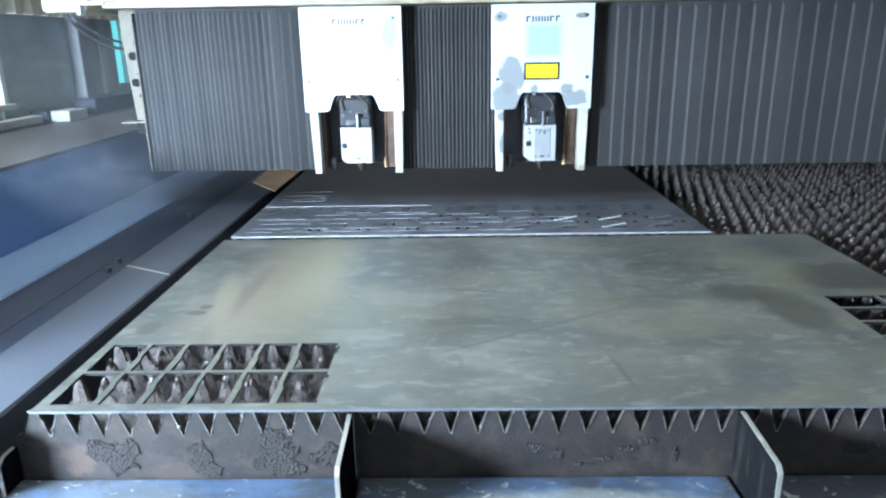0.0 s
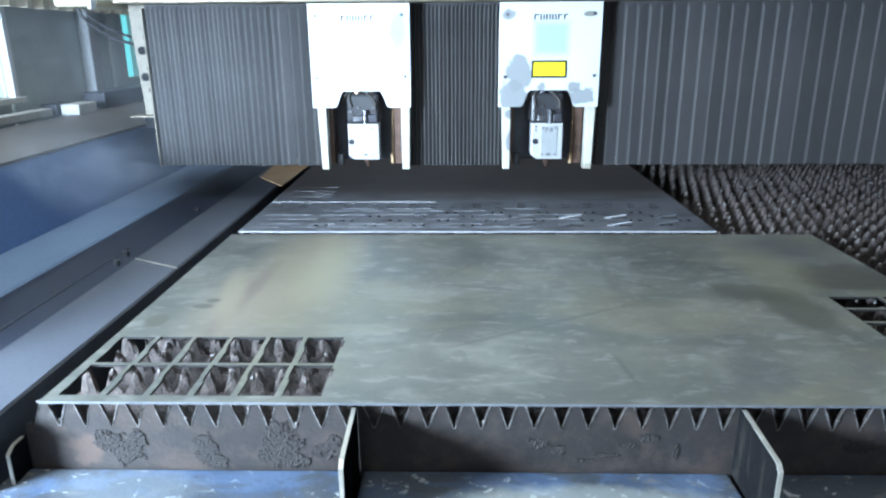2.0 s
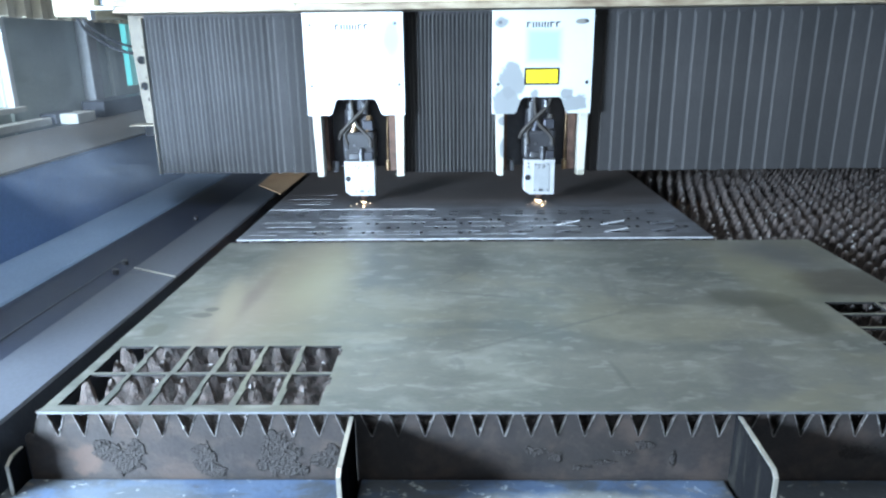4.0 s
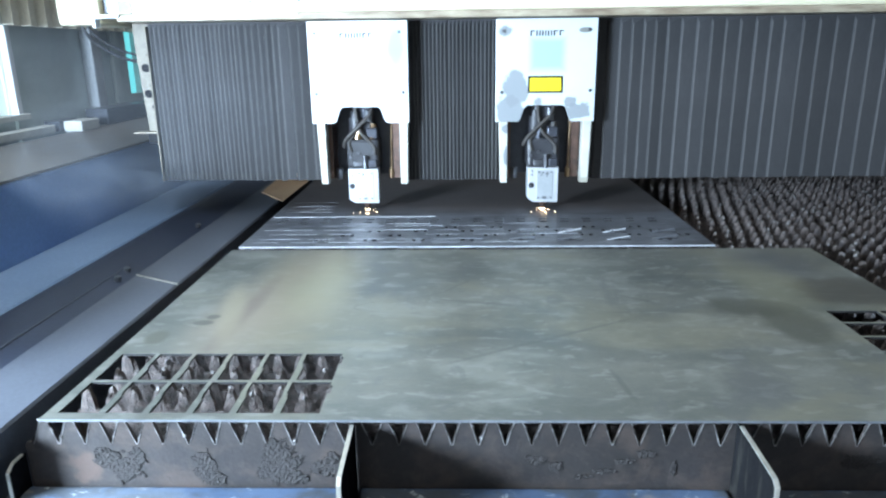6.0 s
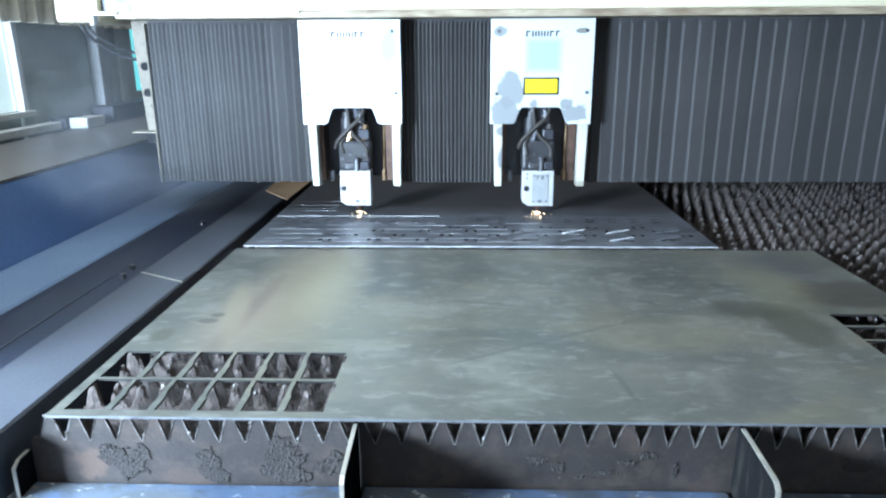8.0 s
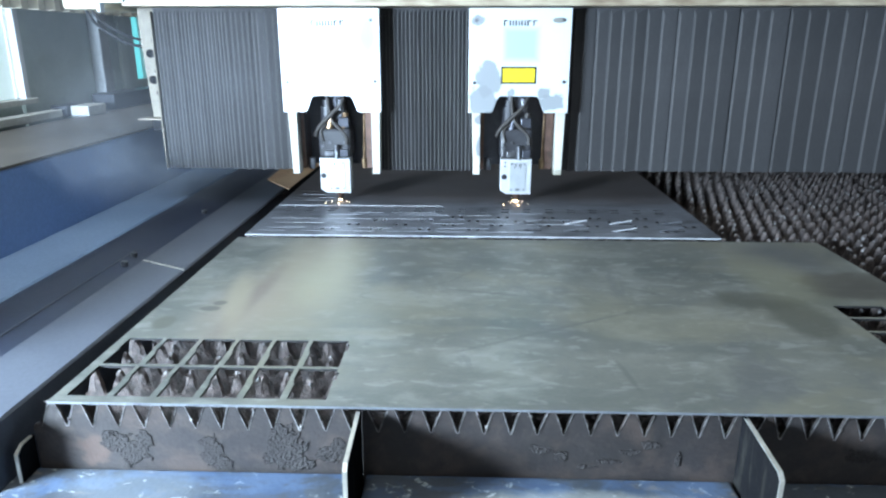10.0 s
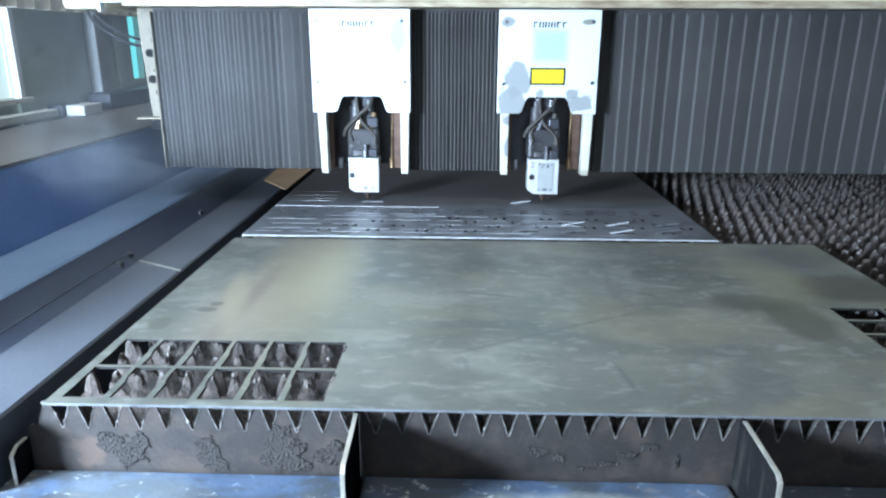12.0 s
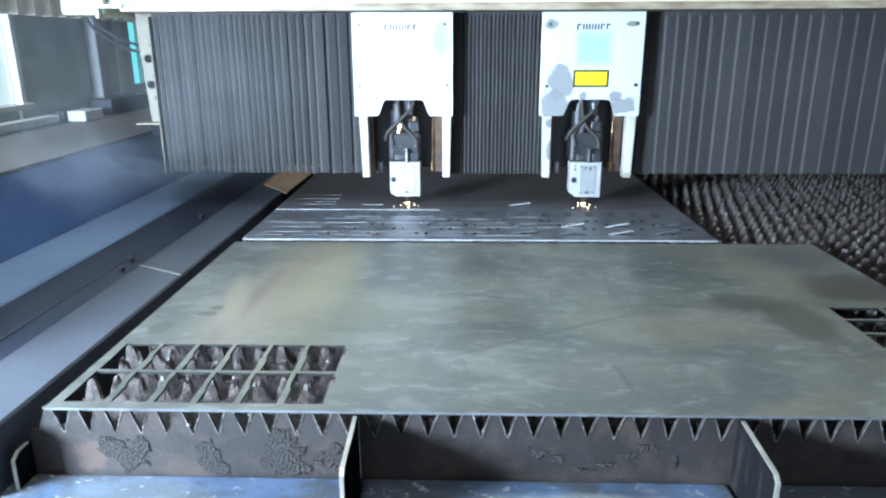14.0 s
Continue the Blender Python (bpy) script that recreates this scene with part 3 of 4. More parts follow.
def scab(patches, seed):
    """A thin ragged crust of slag on the first slat, grown over a few oval patches."""
    cell = 0.0021
    x0, x1 = min(p[0] - p[2] for p in patches) - 0.006, max(p[0] + p[2] for p in patches) + 0.006
    z0, z1 = max(0.7305, min(p[1] - p[3] for p in patches) - 0.006), max(p[1] + p[3] for p in patches) + 0.006
    nx, nz = int((x1 - x0) / cell), int((z1 - z0) / cell)

    def crust(i, j):
        if not (0 <= i < nx and 0 <= j < nz):
            return False
        x, z = x0 + (i + 0.5) * cell, z0 + (j + 0.5) * cell
        near = max(1 - ((x - p[0]) / p[2]) ** 2 - ((z - p[1]) / p[3]) ** 2 for p in patches)
        ragged = noise.noise((x * 70, z * 70, seed)) + 0.7 * noise.noise((x * 190, z * 190, seed + 5))
        return max(near, -1.2) * 0.75 + ragged * 0.75 > 0.02
    bm = bmesh.new()
    made = {}

    def vert(i, j, front):
        if (i, j, front) not in made:
            x, z = x0 + i * cell, z0 + j * cell
            h = 0.0009 + 0.0022 * abs(noise.noise((x * 230, z * 230, seed + 9))) if front else 0.0
            wob = 0.0008 * noise.noise((x * 900, z * 900, seed))
            made[i, j, front] = bm.verts.new((x + wob, 0.8474 - h, z - wob))
        return made[i, j, front]
    for i in range(nx):
        for j in range(nz):
            if not crust(i, j):
                continue
            bm.faces.new([vert(*p, True) for p in ((i, j), (i + 1, j), (i + 1, j + 1), (i, j + 1))])
            for di, dj, p, q in ((-1, 0, (i, j + 1), (i, j)), (1, 0, (i + 1, j), (i + 1, j + 1)), (0, -1, (i, j), (i + 1, j)), (0, 1, (i + 1, j + 1), (i, j + 1))):
                if not crust(i + di, j + dj):
                    bm.faces.new((vert(*p, False), vert(*q, False), vert(*q, True), vert(*p, True)))
    return bm


def cutting_table():
    bed = thing("machine_bed", "dark steel machine bed under the slatted pallet", "machine bed")
    part("base", boxed(-1.14, 2.9, 0.62, 4.2, 0.0, 0.60, bevel=0.01), M["dark_metal"], bed)

    pallet = thing("slat_pallet", "pallet of toothed steel slats crusted with slag", "pallet")
    x0, x1 = -0.582, 2.6
    me = [slat_mesh("slat", x0, x1, s) for s in range(5)]
    for k in range(35):
        y = 0.8545 + ROW * (k + 1) + 0.016
        shift = ((k * 7) % 5 - 2) * 0.0008 + (PITCH / 2 if k % 2 else 0)
        shared("slat", me[(k * 3) % 5], pallet, pose(shift, y, TIP))
    plate, rim = front_slat(-0.602, x1)
    first = part("front_slat", plate, M["slat_face"], pallet, "flat brown-grey slat with V-shaped notches")
    crusts = (((-0.495, 0.775, 0.020, 0.016), (-0.470, 0.762, 0.026, 0.026), (-0.452, 0.775, 0.011, 0.020)), ((-0.352, 0.762, 0.016, 0.024), (-0.335, 0.742, 0.014, 0.012)),
              ((-0.238, 0.770, 0.028, 0.036), (-0.225, 0.745, 0.022, 0.016), (-0.264, 0.752, 0.010, 0.012)), ((-0.172, 0.760, 0.022, 0.012), (-0.160, 0.772, 0.010, 0.014)),
              ((0.135, 0.775, 0.022, 0.007), (0.165, 0.765, 0.010, 0.009)), ((0.205, 0.748, 0.016, 0.0035), (0.235, 0.757, 0.018, 0.0035), (0.265, 0.773, 0.016, 0.0045), (0.293, 0.786, 0.014, 0.007)),
              ((0.335, 0.762, 0.004, 0.012),), ((0.60, 0.775, 0.03, 0.010),))
    for i, patches in enumerate(crusts):
        part("slag_scab", scab(patches, i * 3.7 + 1.3), M["scab"], first, "dark crusted slag patch")
    part("worn_edge", rim, M["tooth_rim"], first, "bright worn rims of the notches")
    # short upright plates in front of the first slat
    for x, lean in ((-0.128, -0.012), (0.42, 0.012), (0.968, 0.0), (1.516, 0.0)):
        bm = prism(bmesh.new(), [(0.717, 0.60), (0.845, 0.60), (0.845, 0.838), (0.835, 0.838), (0.724, 0.829), (0.717, 0.822)], "x", x - 0.0026, x + 0.0026, 0.0008)
        d = part("divider_plate", bm, M["divider"], pallet, "upright steel plate with a worn bright edge")
        e = bmesh.new()
        box(e, x - 0.0029, x + 0.0029, 0.7155, 0.7175, 0.60, 0.822)
        prism(e, [(0.7165, 0.822), (0.7245, 0.8298), (0.835, 0.8388), (0.835, 0.8375), (0.726, 0.828), (0.719, 0.821)], "x", x - 0.0029, x + 0.0029)
        part("worn_edge", e, M["edge_steel"], d, "bright worn edge")
    spans = ((-0.66, -0.135), (-0.121, 0.413), (0.427, 0.96), (0.976, 1.508), (1.524, 2.6))
    for a, b in spans:
        part("frame_bar", boxed(a, b, 0.66, 0.844, 0.60, 0.730, bevel=0.004), M["frame_bar"], pallet, "worn blue-grey steel bar")
    end = part("end_plate", prism(bmesh.new(), [(0.846, 0.60), (0.846, 0.785), (0.840, 0.785), (0.817, 0.785), (0.804, 0.777), (0.803, 0.60)], "x", -0.6195, -0.6155, 0.0008), M["divider"], pallet)
    part("worn_edge", prism(bmesh.new(), [(0.8015, 0.62), (0.8025, 0.778), (0.8165, 0.7865), (0.840, 0.7865), (0.840, 0.7845), (0.8175, 0.7845), (0.8045, 0.7765), (0.8035, 0.62)], "x", -0.6200, -0.6150), M["edge_steel"], end, "bright worn edge")


cutting_table()


def near_sheet():
    holes = []
    xs = np.linspace(-0.5585, -0.176, 7)
    for r, (a, b) in enumerate(((0.8475, 0.944), (0.951, 1.049))):
        for i in range(6):
            h0, h1 = xs[i] + (0.0022 if i else 0), xs[i + 1] - (0.0040 if i < 5 else 0)
            step = a + 0.052 + 0.006 * ((i * 5 + r) % 3)
            holes.append((h0 + (0.0042 if i else 0.001), h1, a, step))
            holes.append((h0, h1 - (0.001 if i < 5 else 0), step, b))
            holes.append((h0 + 0.0015, h1, step - 0.010, step))
            if i == 5:
                holes.append((h1 - 0.001, h1 + 0.004, a + 0.06, a + 0.085))
    for r in range(6):
        y1 = 1.246 - r * 0.064
        for x0, x1 in ((0.742, 0.838), (0.845, 0.905)):
            holes.append((x0, x1, y1 - 0.057, y1))
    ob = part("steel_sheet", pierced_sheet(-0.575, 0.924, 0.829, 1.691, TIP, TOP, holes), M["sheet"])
    ob.data.materials.append(M["sheet_edge"])
    ob.data.materials.append(M["kerf"])
    tagged(ob, "grey-green rolled steel sheet with rows of cut-out windows, lying on slats", "steel sheet")


def far_sheet():
    holes = []

    def dots(y, start, pitch, count, gap=0.0255, w=0.0105, d=0.018):
        for i in range(count):
            for k in (0, gap):
                x = start + i * pitch + k
                if -0.55 < x < 0.66:
                    holes.append((x, x + w, y, y + d))
    dots(1.775, -0.375, 0.134, 8)
    dots(1.825, -0.31, 0.134, 8)
    dots(1.872, -0.24, 0.134, 7)
    dots(1.915, -0.02, 0.134, 5)
    for i in range(18):
        x = -0.53 + i * 0.066
        holes.append((x, x + 0.024, 1.985, 1.997))
        holes.append((x + 0.004, x + 0.028, 2.018, 2.030))
    for x, y, long_side, shine in LONG_SLOTS:
        holes.append((x, x + long_side, y - 0.0002, y + 0.0028))
    for y in (2.13, 2.165, 2.21, 2.27):
        holes.append((-0.545, -0.39, y, y + 0.004))
    # the slots whose strips have tipped up
    for x, y in SLOTS:
        holes.append((x - 0.035, x + 0.035, y - 0.006, y + 0.006))
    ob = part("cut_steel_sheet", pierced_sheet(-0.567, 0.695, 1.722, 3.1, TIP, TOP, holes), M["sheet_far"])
    ob.data.materials.append(M["cut_edge"])
    ob.data.materials.append(M["kerf"])
    tagged(ob, "steel sheet pierced with slots and small holes, painted darker under the gantry", "steel sheet")


SLOTS = [(0.335, 1.86), (0.20, 1.86), (0.46, 1.86), (0.455, 1.78), (0.325, 1.78), (0.195, 1.785), (0.585, 1.79), (0.60, 1.86)]
LONG_SLOTS = []
slot_rng = random.Random(21)
for row, y in enumerate((1.762, 1.795, 1.846, 1.897, 1.943, 1.970)):
    x = -0.545 + 0.012 * (row % 3)
    while x < (0.15, 0.05, 0.22, 0.28, 0.1, 0.2)[row]:
        long_side = slot_rng.uniform(0.06, 0.17)
        if slot_rng.random() < 0.88:
            LONG_SLOTS.append((x, y, long_side, slot_rng.random() < 0.65))
        x += long_side + slot_rng.uniform(0.012, 0.035)
near_sheet()
far_sheet()


def strips():
    made = {}
    for i, (x, y) in enumerate(SLOTS):
        bright = i in (0, 2, 3)
        tilt = (9.5, 8.0, 9.0, 9.0, 7.5, 7.0, 8.0, 6.5)[i]
        m = pose(x, y, TOP + 0.0045, 38, -tilt, 3)
        if bright not in made:
            ob = part("cut_strip", boxed(-0.033, 0.033, -0.0016, 0.0016, -0.0009, 0.0009, bevel=0.0003), M["strip"] if bright else M["sheet_far"])
            ob.matrix_basis = m
            words = "small bright steel strip tipped up in its slot" if bright else "small dull steel strip tipped up in its slot"
            made[bright] = tagged(ob, words, "metal strip", "tipped cut strips")
        else:
            copy_thing(made[bright], m)
    # strips that still lie in their slots; bright and dull copies paint the slots' glints
    for x, y, long_side, shine in LONG_SLOTS:
        ob = part("cut_strip", boxed(0, long_side - 0.006, -0.0006, 0.0006, -0.0005, 0.0005, bevel=0.0001), M["strip"] if shine else M["dull_strip"])
        ob.matrix_basis = pose(x + 0.003, y + 0.0014, TOP - 0.0002, 18, -0.2, 0)
        tagged(ob, "narrow steel strip painted bright for the glint of its long slot" if shine else "narrow steel strip in the darker tone, lying in a long slot", "metal strip", "narrow cut strips")
    for k, y in enumerate((2.135, 2.17, 2.215, 2.275)):
        start = -0.545 + (0.05, 0.085, 0.02, 0.11)[k]
        ob = part("cut_strip", boxed(0, -0.395 - start, -0.0005, 0.0005, -0.0008, 0.0008, bevel=0.0002), M["strip"] if k == 0 else M["dull_strip"])
        ob.matrix_basis = pose(start, y + 0.002, TOP - 0.0002, 10, 0, 0)
        tagged(ob, "narrow steel strip lying in a long slot", "metal strip", "narrow cut strips")
    # Thin strip added for the bright line where a cut edge catches light.
    s = part("cut_edge_glint", boxed(-0.565, -0.05, 2.057, 2.0590, TOP, TOP + 0.0018, bevel=0.0005), M["cut_edge"])
    tagged(s, "long thin bright strip added for the glint of a cut edge", "metal strip")


strips()

# ---- the machine's side ----


def machine_side():
    side = thing("laser_machine", "blue painted laser machine with steel plates and a greasy rail", "machine frame")
    # y0 adds an unseen front length that blocks the side lamp from the ledge.
    y0, y1 = 0.70, 5.0
    for a, b in ((0.78, 1.5095), (1.5105, y1)):
        part("side_plate", prism(bmesh.new(), [(-0.766, 0.60), (-0.636, 0.60), (-0.636, 0.826), (-0.640, 0.830), (-0.766, 0.830)], "y", a, b, 0.001), M["side_plate"], side, "flat grey steel plate")
    part("seam_edge", prism(bmesh.new(), [(-0.766, 1.543), (-0.637, 1.473), (-0.637, 1.479), (-0.766, 1.549)], "z", 0.828, 0.8315), M["edge_steel"], side, "pale bare joint")
    part("inner_skirt", prism(bmesh.new(), [(-0.90, 0.60), (-0.768, 0.60), (-0.768, 0.826), (-0.880, 0.846), (-0.90, 0.846)], "y", 0.78, y1, 0.002), M["skirt"], side, "dark sloping skirt")
    part("trim_line", boxed(-0.8165, -0.8135, 0.78, 1.62, 0.826, 0.8360), M["side_plate"], side, "thin pale line along the skirt")
    part("ledge", prism(bmesh.new(), [(-1.083, 0.60), (-0.902, 0.60), (-0.902, 0.838), (-0.912, 0.847), (-1.083, 0.847)], "y", 0.95, y1, 0.002), M["ledge"], side, "pale blue ledge")
    part("side_panel", boxed(-1.14, -1.085, y0, y1, 0.60, 1.047, bevel=0.004), M["blue"], side, "blue painted side panel")
    part("rail_bed", prism(bmesh.new(), [(-1.52, 0.60), (-1.142, 0.60), (-1.142, 1.049), (-1.083, 1.049), (-1.083, 1.056), (-1.52, 1.056)], "y", y0, y1, 0.002), M["rail"], side, "grey-brown greasy rail bed")
    for x, y in ((-0.79, 1.50), (-0.80, 1.57), (-0.79, 2.02), (-0.79, 0.95)):
        part("bolt", rod(bmesh.new(), (x, y, 0.828), (x + 0.002, y, 0.842), 0.008, seg=6), M["screw"], side)
    part("side_foot", boxed(-1.50, -1.16, 1.05, 4.6, 0.0, 0.60), M["dark_metal"], side)
    rp = part("rusty_plate", prism(bmesh.new(), [(-0.738, 2.545), (-0.612, 2.375), (-0.600, 3.1), (-0.762, 3.1)], "z", 0.8315, 0.8355, 0.0008), M["rust"])
    tagged(rp, "rusty orange-brown steel offcut lying on the grey side plate", "steel plate")


machine_side()


def enclosure():
    """What stands behind the machine's side: panels, posts, a bright window."""
    x = -1.62
    wall = thing("enclosure_wall", "grey-green enclosure wall with posts and bright openings", "wall", kind="structure")
    panel = bmesh.new()
    for a in ((x - 0.03, x, 2.52, 3.45, 0.0, 1.46), (x - 0.03, x, 3.57, 5.2, 0.0, 1.46), (x - 0.03, x, 3.45, 3.57, 0.0, 1.16), (x - 0.03, x, 2.15, 2.50, 0.0, 1.14)):
        box(panel, *a)
    part("panel", panel, M["panel"], wall)
    part("window_frame", boxed(x - 0.02, x + 0.02, 2.50, 2.53, 1.13, 1.47, bevel=0.003), M["white"], wall, "white window edge")
    part("window_sill", boxed(x - 0.02, x + 0.03, 2.15, 2.56, 1.12, 1.14, bevel=0.003), M["pale"], wall)
    part("post", boxed(x, x + 0.05, 3.03, 3.11, 0.6, 1.46, bevel=0.005), M["wall"], wall, "pale grey upright post")
    part("post", boxed(x, x + 0.02, 3.27, 3.33, 0.6, 1.46, bevel=0.005), M["panel"], wall)
    rib = bmesh.new()
    outline = []
    n = 29
    for i in range(n):
        a = 2.15 + i * 0.105
        outline += [(a, 0.0), (a + 0.035, 0.0), (a + 0.05, 0.03), (a + 0.085, 0.03)]
    pts = [(p[1], p[0]) for p in outline]
    front = [(x + 0.02 + u, v) for u, v in pts]
    prism(rib, front + [(x, front[-1][1]), (x, front[0][1])], "z", 1.455, 2.4)
    part("ribbed_sheet", rib, M["curtain"], wall, "cream ribbed metal sheet")
    part("pane", boxed(x - 0.012, x - 0.006, 2.15, 2.478, 1.142, 1.46), M["frosted"], wall, "frosted pane with daylight behind it")
    part("outside", boxed(x - 0.30, x - 0.28, 2.1, 2.9, 0.9, 1.7), M["daylight"], wall, "bright daylight beyond the gap")
    part("outside", boxed(x - 0.12, x - 0.10, 3.2, 3.8, 1.0, 1.6), M["cyan"], wall, "cyan daylight beyond the slit")
    b = part("cable_duct", boxed(-1.60, -1.553, 1.1, 2.64, 1.057, 1.088, bevel=0.004), M["pale"])
    tagged(b, "pale grey duct lying on the rail bed", "cable duct")
    b = part("bracket_block", boxed(-1.545, -1.472, 2.68, 2.82, 1.057, 1.098, bevel=0.004), M["pale"])
    tagged(b, "white painted bracket block on the rail bed", "bracket")
    b = part("drive_box", boxed(-1.612, -1.549, 2.66, 2.80, 1.057, 1.10, bevel=0.004), M["dark_metal"])
    tagged(b, "dark drive box on the rail bed", "box")
    b = part("motor_box", boxed(-1.60, -1.50, 2.95, 3.5, 1.057, 1.125, bevel=0.006), M["dark_metal"])
    tagged(b, "long dark motor box on the rail bed", "box")


enclosure()

# ---- the gantry ----
GY = 2.10  # the face of the head covers at rest


def gantry():
    g = thing("gantry", "cream gantry beam with a pleated dark bellows", "gantry", pose(0, GY, 0))
    beam = part("beam", boxed(-1.02, 2.95, -0.01, 0.55, 1.462, 1.80, bevel=0.008), M["cream"], g, "cream painted beam")
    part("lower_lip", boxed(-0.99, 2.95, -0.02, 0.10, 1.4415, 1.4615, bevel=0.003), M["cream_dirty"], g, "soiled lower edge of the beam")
    part("edge_strip", boxed(-0.93, -0.45, -0.026, -0.021, 1.450, 1.460, bevel=0.001), M["white"], g, "white strip")
    part("edge_strip", boxed(1.25, 2.9, -0.026, -0.021, 1.453, 1.460, bevel=0.001), M["cream"], g)
    for i in range(26):
        x = -0.88 + i * 0.145
        part("screw", rod(bmesh.new(), (x, -0.006, 1.497), (x, -0.014, 1.497), 0.006, seg=8), M["screw"], beam)
    part("end_box", boxed(-1.19, -1.06, 0.02, 0.30, 1.435, 1.75, bevel=0.01), M["cream"], g, "cream end cover")
    part("side_gap", boxed(-1.06, -1.02, 0.05, 0.40, 1.47, 1.72), M["dark_metal"], g)
    part("window_slot", boxed(-0.985, -0.945, -0.013, -0.009, 1.466, 1.50), M["dark_metal"], beam, "dark slot")
    # the end bracket, with dark discs standing for its shaded holes, and its foot on the rail
    plate = prism(bmesh.new(), [(-1.020, 1.10), (-0.982, 1.10), (-0.982, 1.445), (-1.034, 1.445), (-1.034, 1.36)], "y", 0.17, 0.19, 0.002)
    br = part("end_bracket", plate, M["bracket"], g, "pale upright bracket with round holes")
    for z, r in ((1.305, 0.0135), (1.222, 0.0135), (1.25, 0.006), (1.18, 0.008), (1.345, 0.006)):
        x = -1.006 if r > 0.01 else -0.992
        part("round_hole", rod(bmesh.new(), (x, 0.1675, z), (x, 0.1705, z), r, seg=20), M["hole"], br)
    part("foot", boxed(-1.065, -0.984, 0.15, 0.21, 1.0935, 1.0975, bevel=0.001), M["cream_dirty"], g)
    # Support added under the foot, coloured dark like the shade there.
    part("foot_block", boxed(-1.03, -0.99, 0.18, 0.21, 1.056, 1.093), M["hole"], g)
    part("corner_arm", prism(bmesh.new(), [(-1.06, 1.425), (-1.05, 1.425), (-1.05, 1.452), (-0.98, 1.452), (-0.98, 1.462), (-1.06, 1.462)], "y", -0.03, 0.0, 0.002), M["white"], g)
    c = bmesh.new()
    hose(c, [(-1.17, 0.10, 1.46), (-1.15, 0.12, 1.40), (-1.09, 0.16, 1.345), (-1.02, 0.20, 1.32)], 0.0052)
    part("cable", c, M["black"], g)
    c = bmesh.new()
    hose(c, [(-1.155, 0.10, 1.46), (-1.13, 0.12, 1.405), (-1.07, 0.16, 1.36), (-1.01, 0.20, 1.34)], 0.0042)
    part("cable", c, M["black"], g)
    # the bellows: a dark backing, an end strip and rigid pleats
    part("bellows_backing", boxed(-0.97, 2.9, 0.185, 0.195, 0.952, 1.445), M["bellows"], g)
    part("bellows_edge", boxed(-0.943, -0.939, 0.050, 0.125, 0.948, 1.43, bevel=0.001), M["bracket"], g, "pale bare edge strip")
    pleats = []

    def pleat(width, depth, seed, ridge_at=-0.33):
        rng = random.Random(seed)
        bm = bmesh.new()
        n = 6
        left, ridge, right = [], [], []
        for i in range(n + 1):
            z = 0.949 + (1.440 - 0.949) * i / n
            w = rng.uniform(-0.0012, 0.0012)
            dip = -0.020 if i == n else rng.uniform(-0.003, 0.003) if i == 0 else 0.0
            left.append(bm.verts.new((-width / 2, depth, z)))
            ridge.append(bm.verts.new((w + width * ridge_at, 0, z + dip)))
            right.append(bm.verts.new((width / 2, depth, z)))
        for i in range(n):
            bm.faces.new((left[i], ridge[i], ridge[i + 1], left[i + 1]))
            bm.faces.new((ridge[i], right[i], right[i + 1], ridge[i + 1]))
        for k in (0, n):
            bm.faces.new((left[k], ridge[k], right[k]))
        bm.faces.new([*left, *right[::-1]])
        bmesh.ops.recalc_face_normals(bm, faces=bm.faces[:])
        worn = bmesh.ops.bevel(bm, geom=[e for e in bm.edges if abs(e.verts[0].co.y) < 1e-6 and abs(e.verts[1].co.y) < 1e-6], offset=min(0.0016, width * 0.07), segments=1, affect="EDGES")
        for f in worn["faces"]:
            f.material_index = 1
        me = bpy.data.meshes.new("bellows_pleat")
        bm.to_mesh(me)
        bm.free()
        me.materials.append(M["bellows"])
        me.materials.append(M["worn_fold"])
        return me
    rng = random.Random(3)

    def run_of(run, folds, depth, ridge_at):
        made = {w: [pleat(w * 1.05, depth(w), 10 * w + k, ridge_at(w)) for k in range(3)] for w in set(folds)}
        done = 0.0
        for i, w in enumerate(folds):
            frac = (done + w / 2 + rng.uniform(-0.05, 0.05) * w) / sum(folds)
            pleats.append((shared("bellows_pleat", made[w][i % 3], g), run, frac))
            done += w
    # from the end strip to the first carriage, between the carriages, and on to the far end
    run_of("left", [0.0148] * 19 + [0.0215] * 6 + [0.0305] * 4, lambda w: 0.0045 + 0.11 * w, lambda w: -0.12 - 10 * (w - 0.0148))
    run_of("between", [0.0123] * 24, lambda w: 0.0080, lambda w: -0.20)
    run_of("right", [0.028] * 2 + [0.036] * 5 + [0.044] * 8 + [0.052] * 10 + [0.058] * 23, lambda w: 0.0085 - 0.18 * (w - 0.028), lambda w: -0.37 - 1.6 * (w - 0.028))
    return g, pleats


gantry_thing, pleats = gantry()


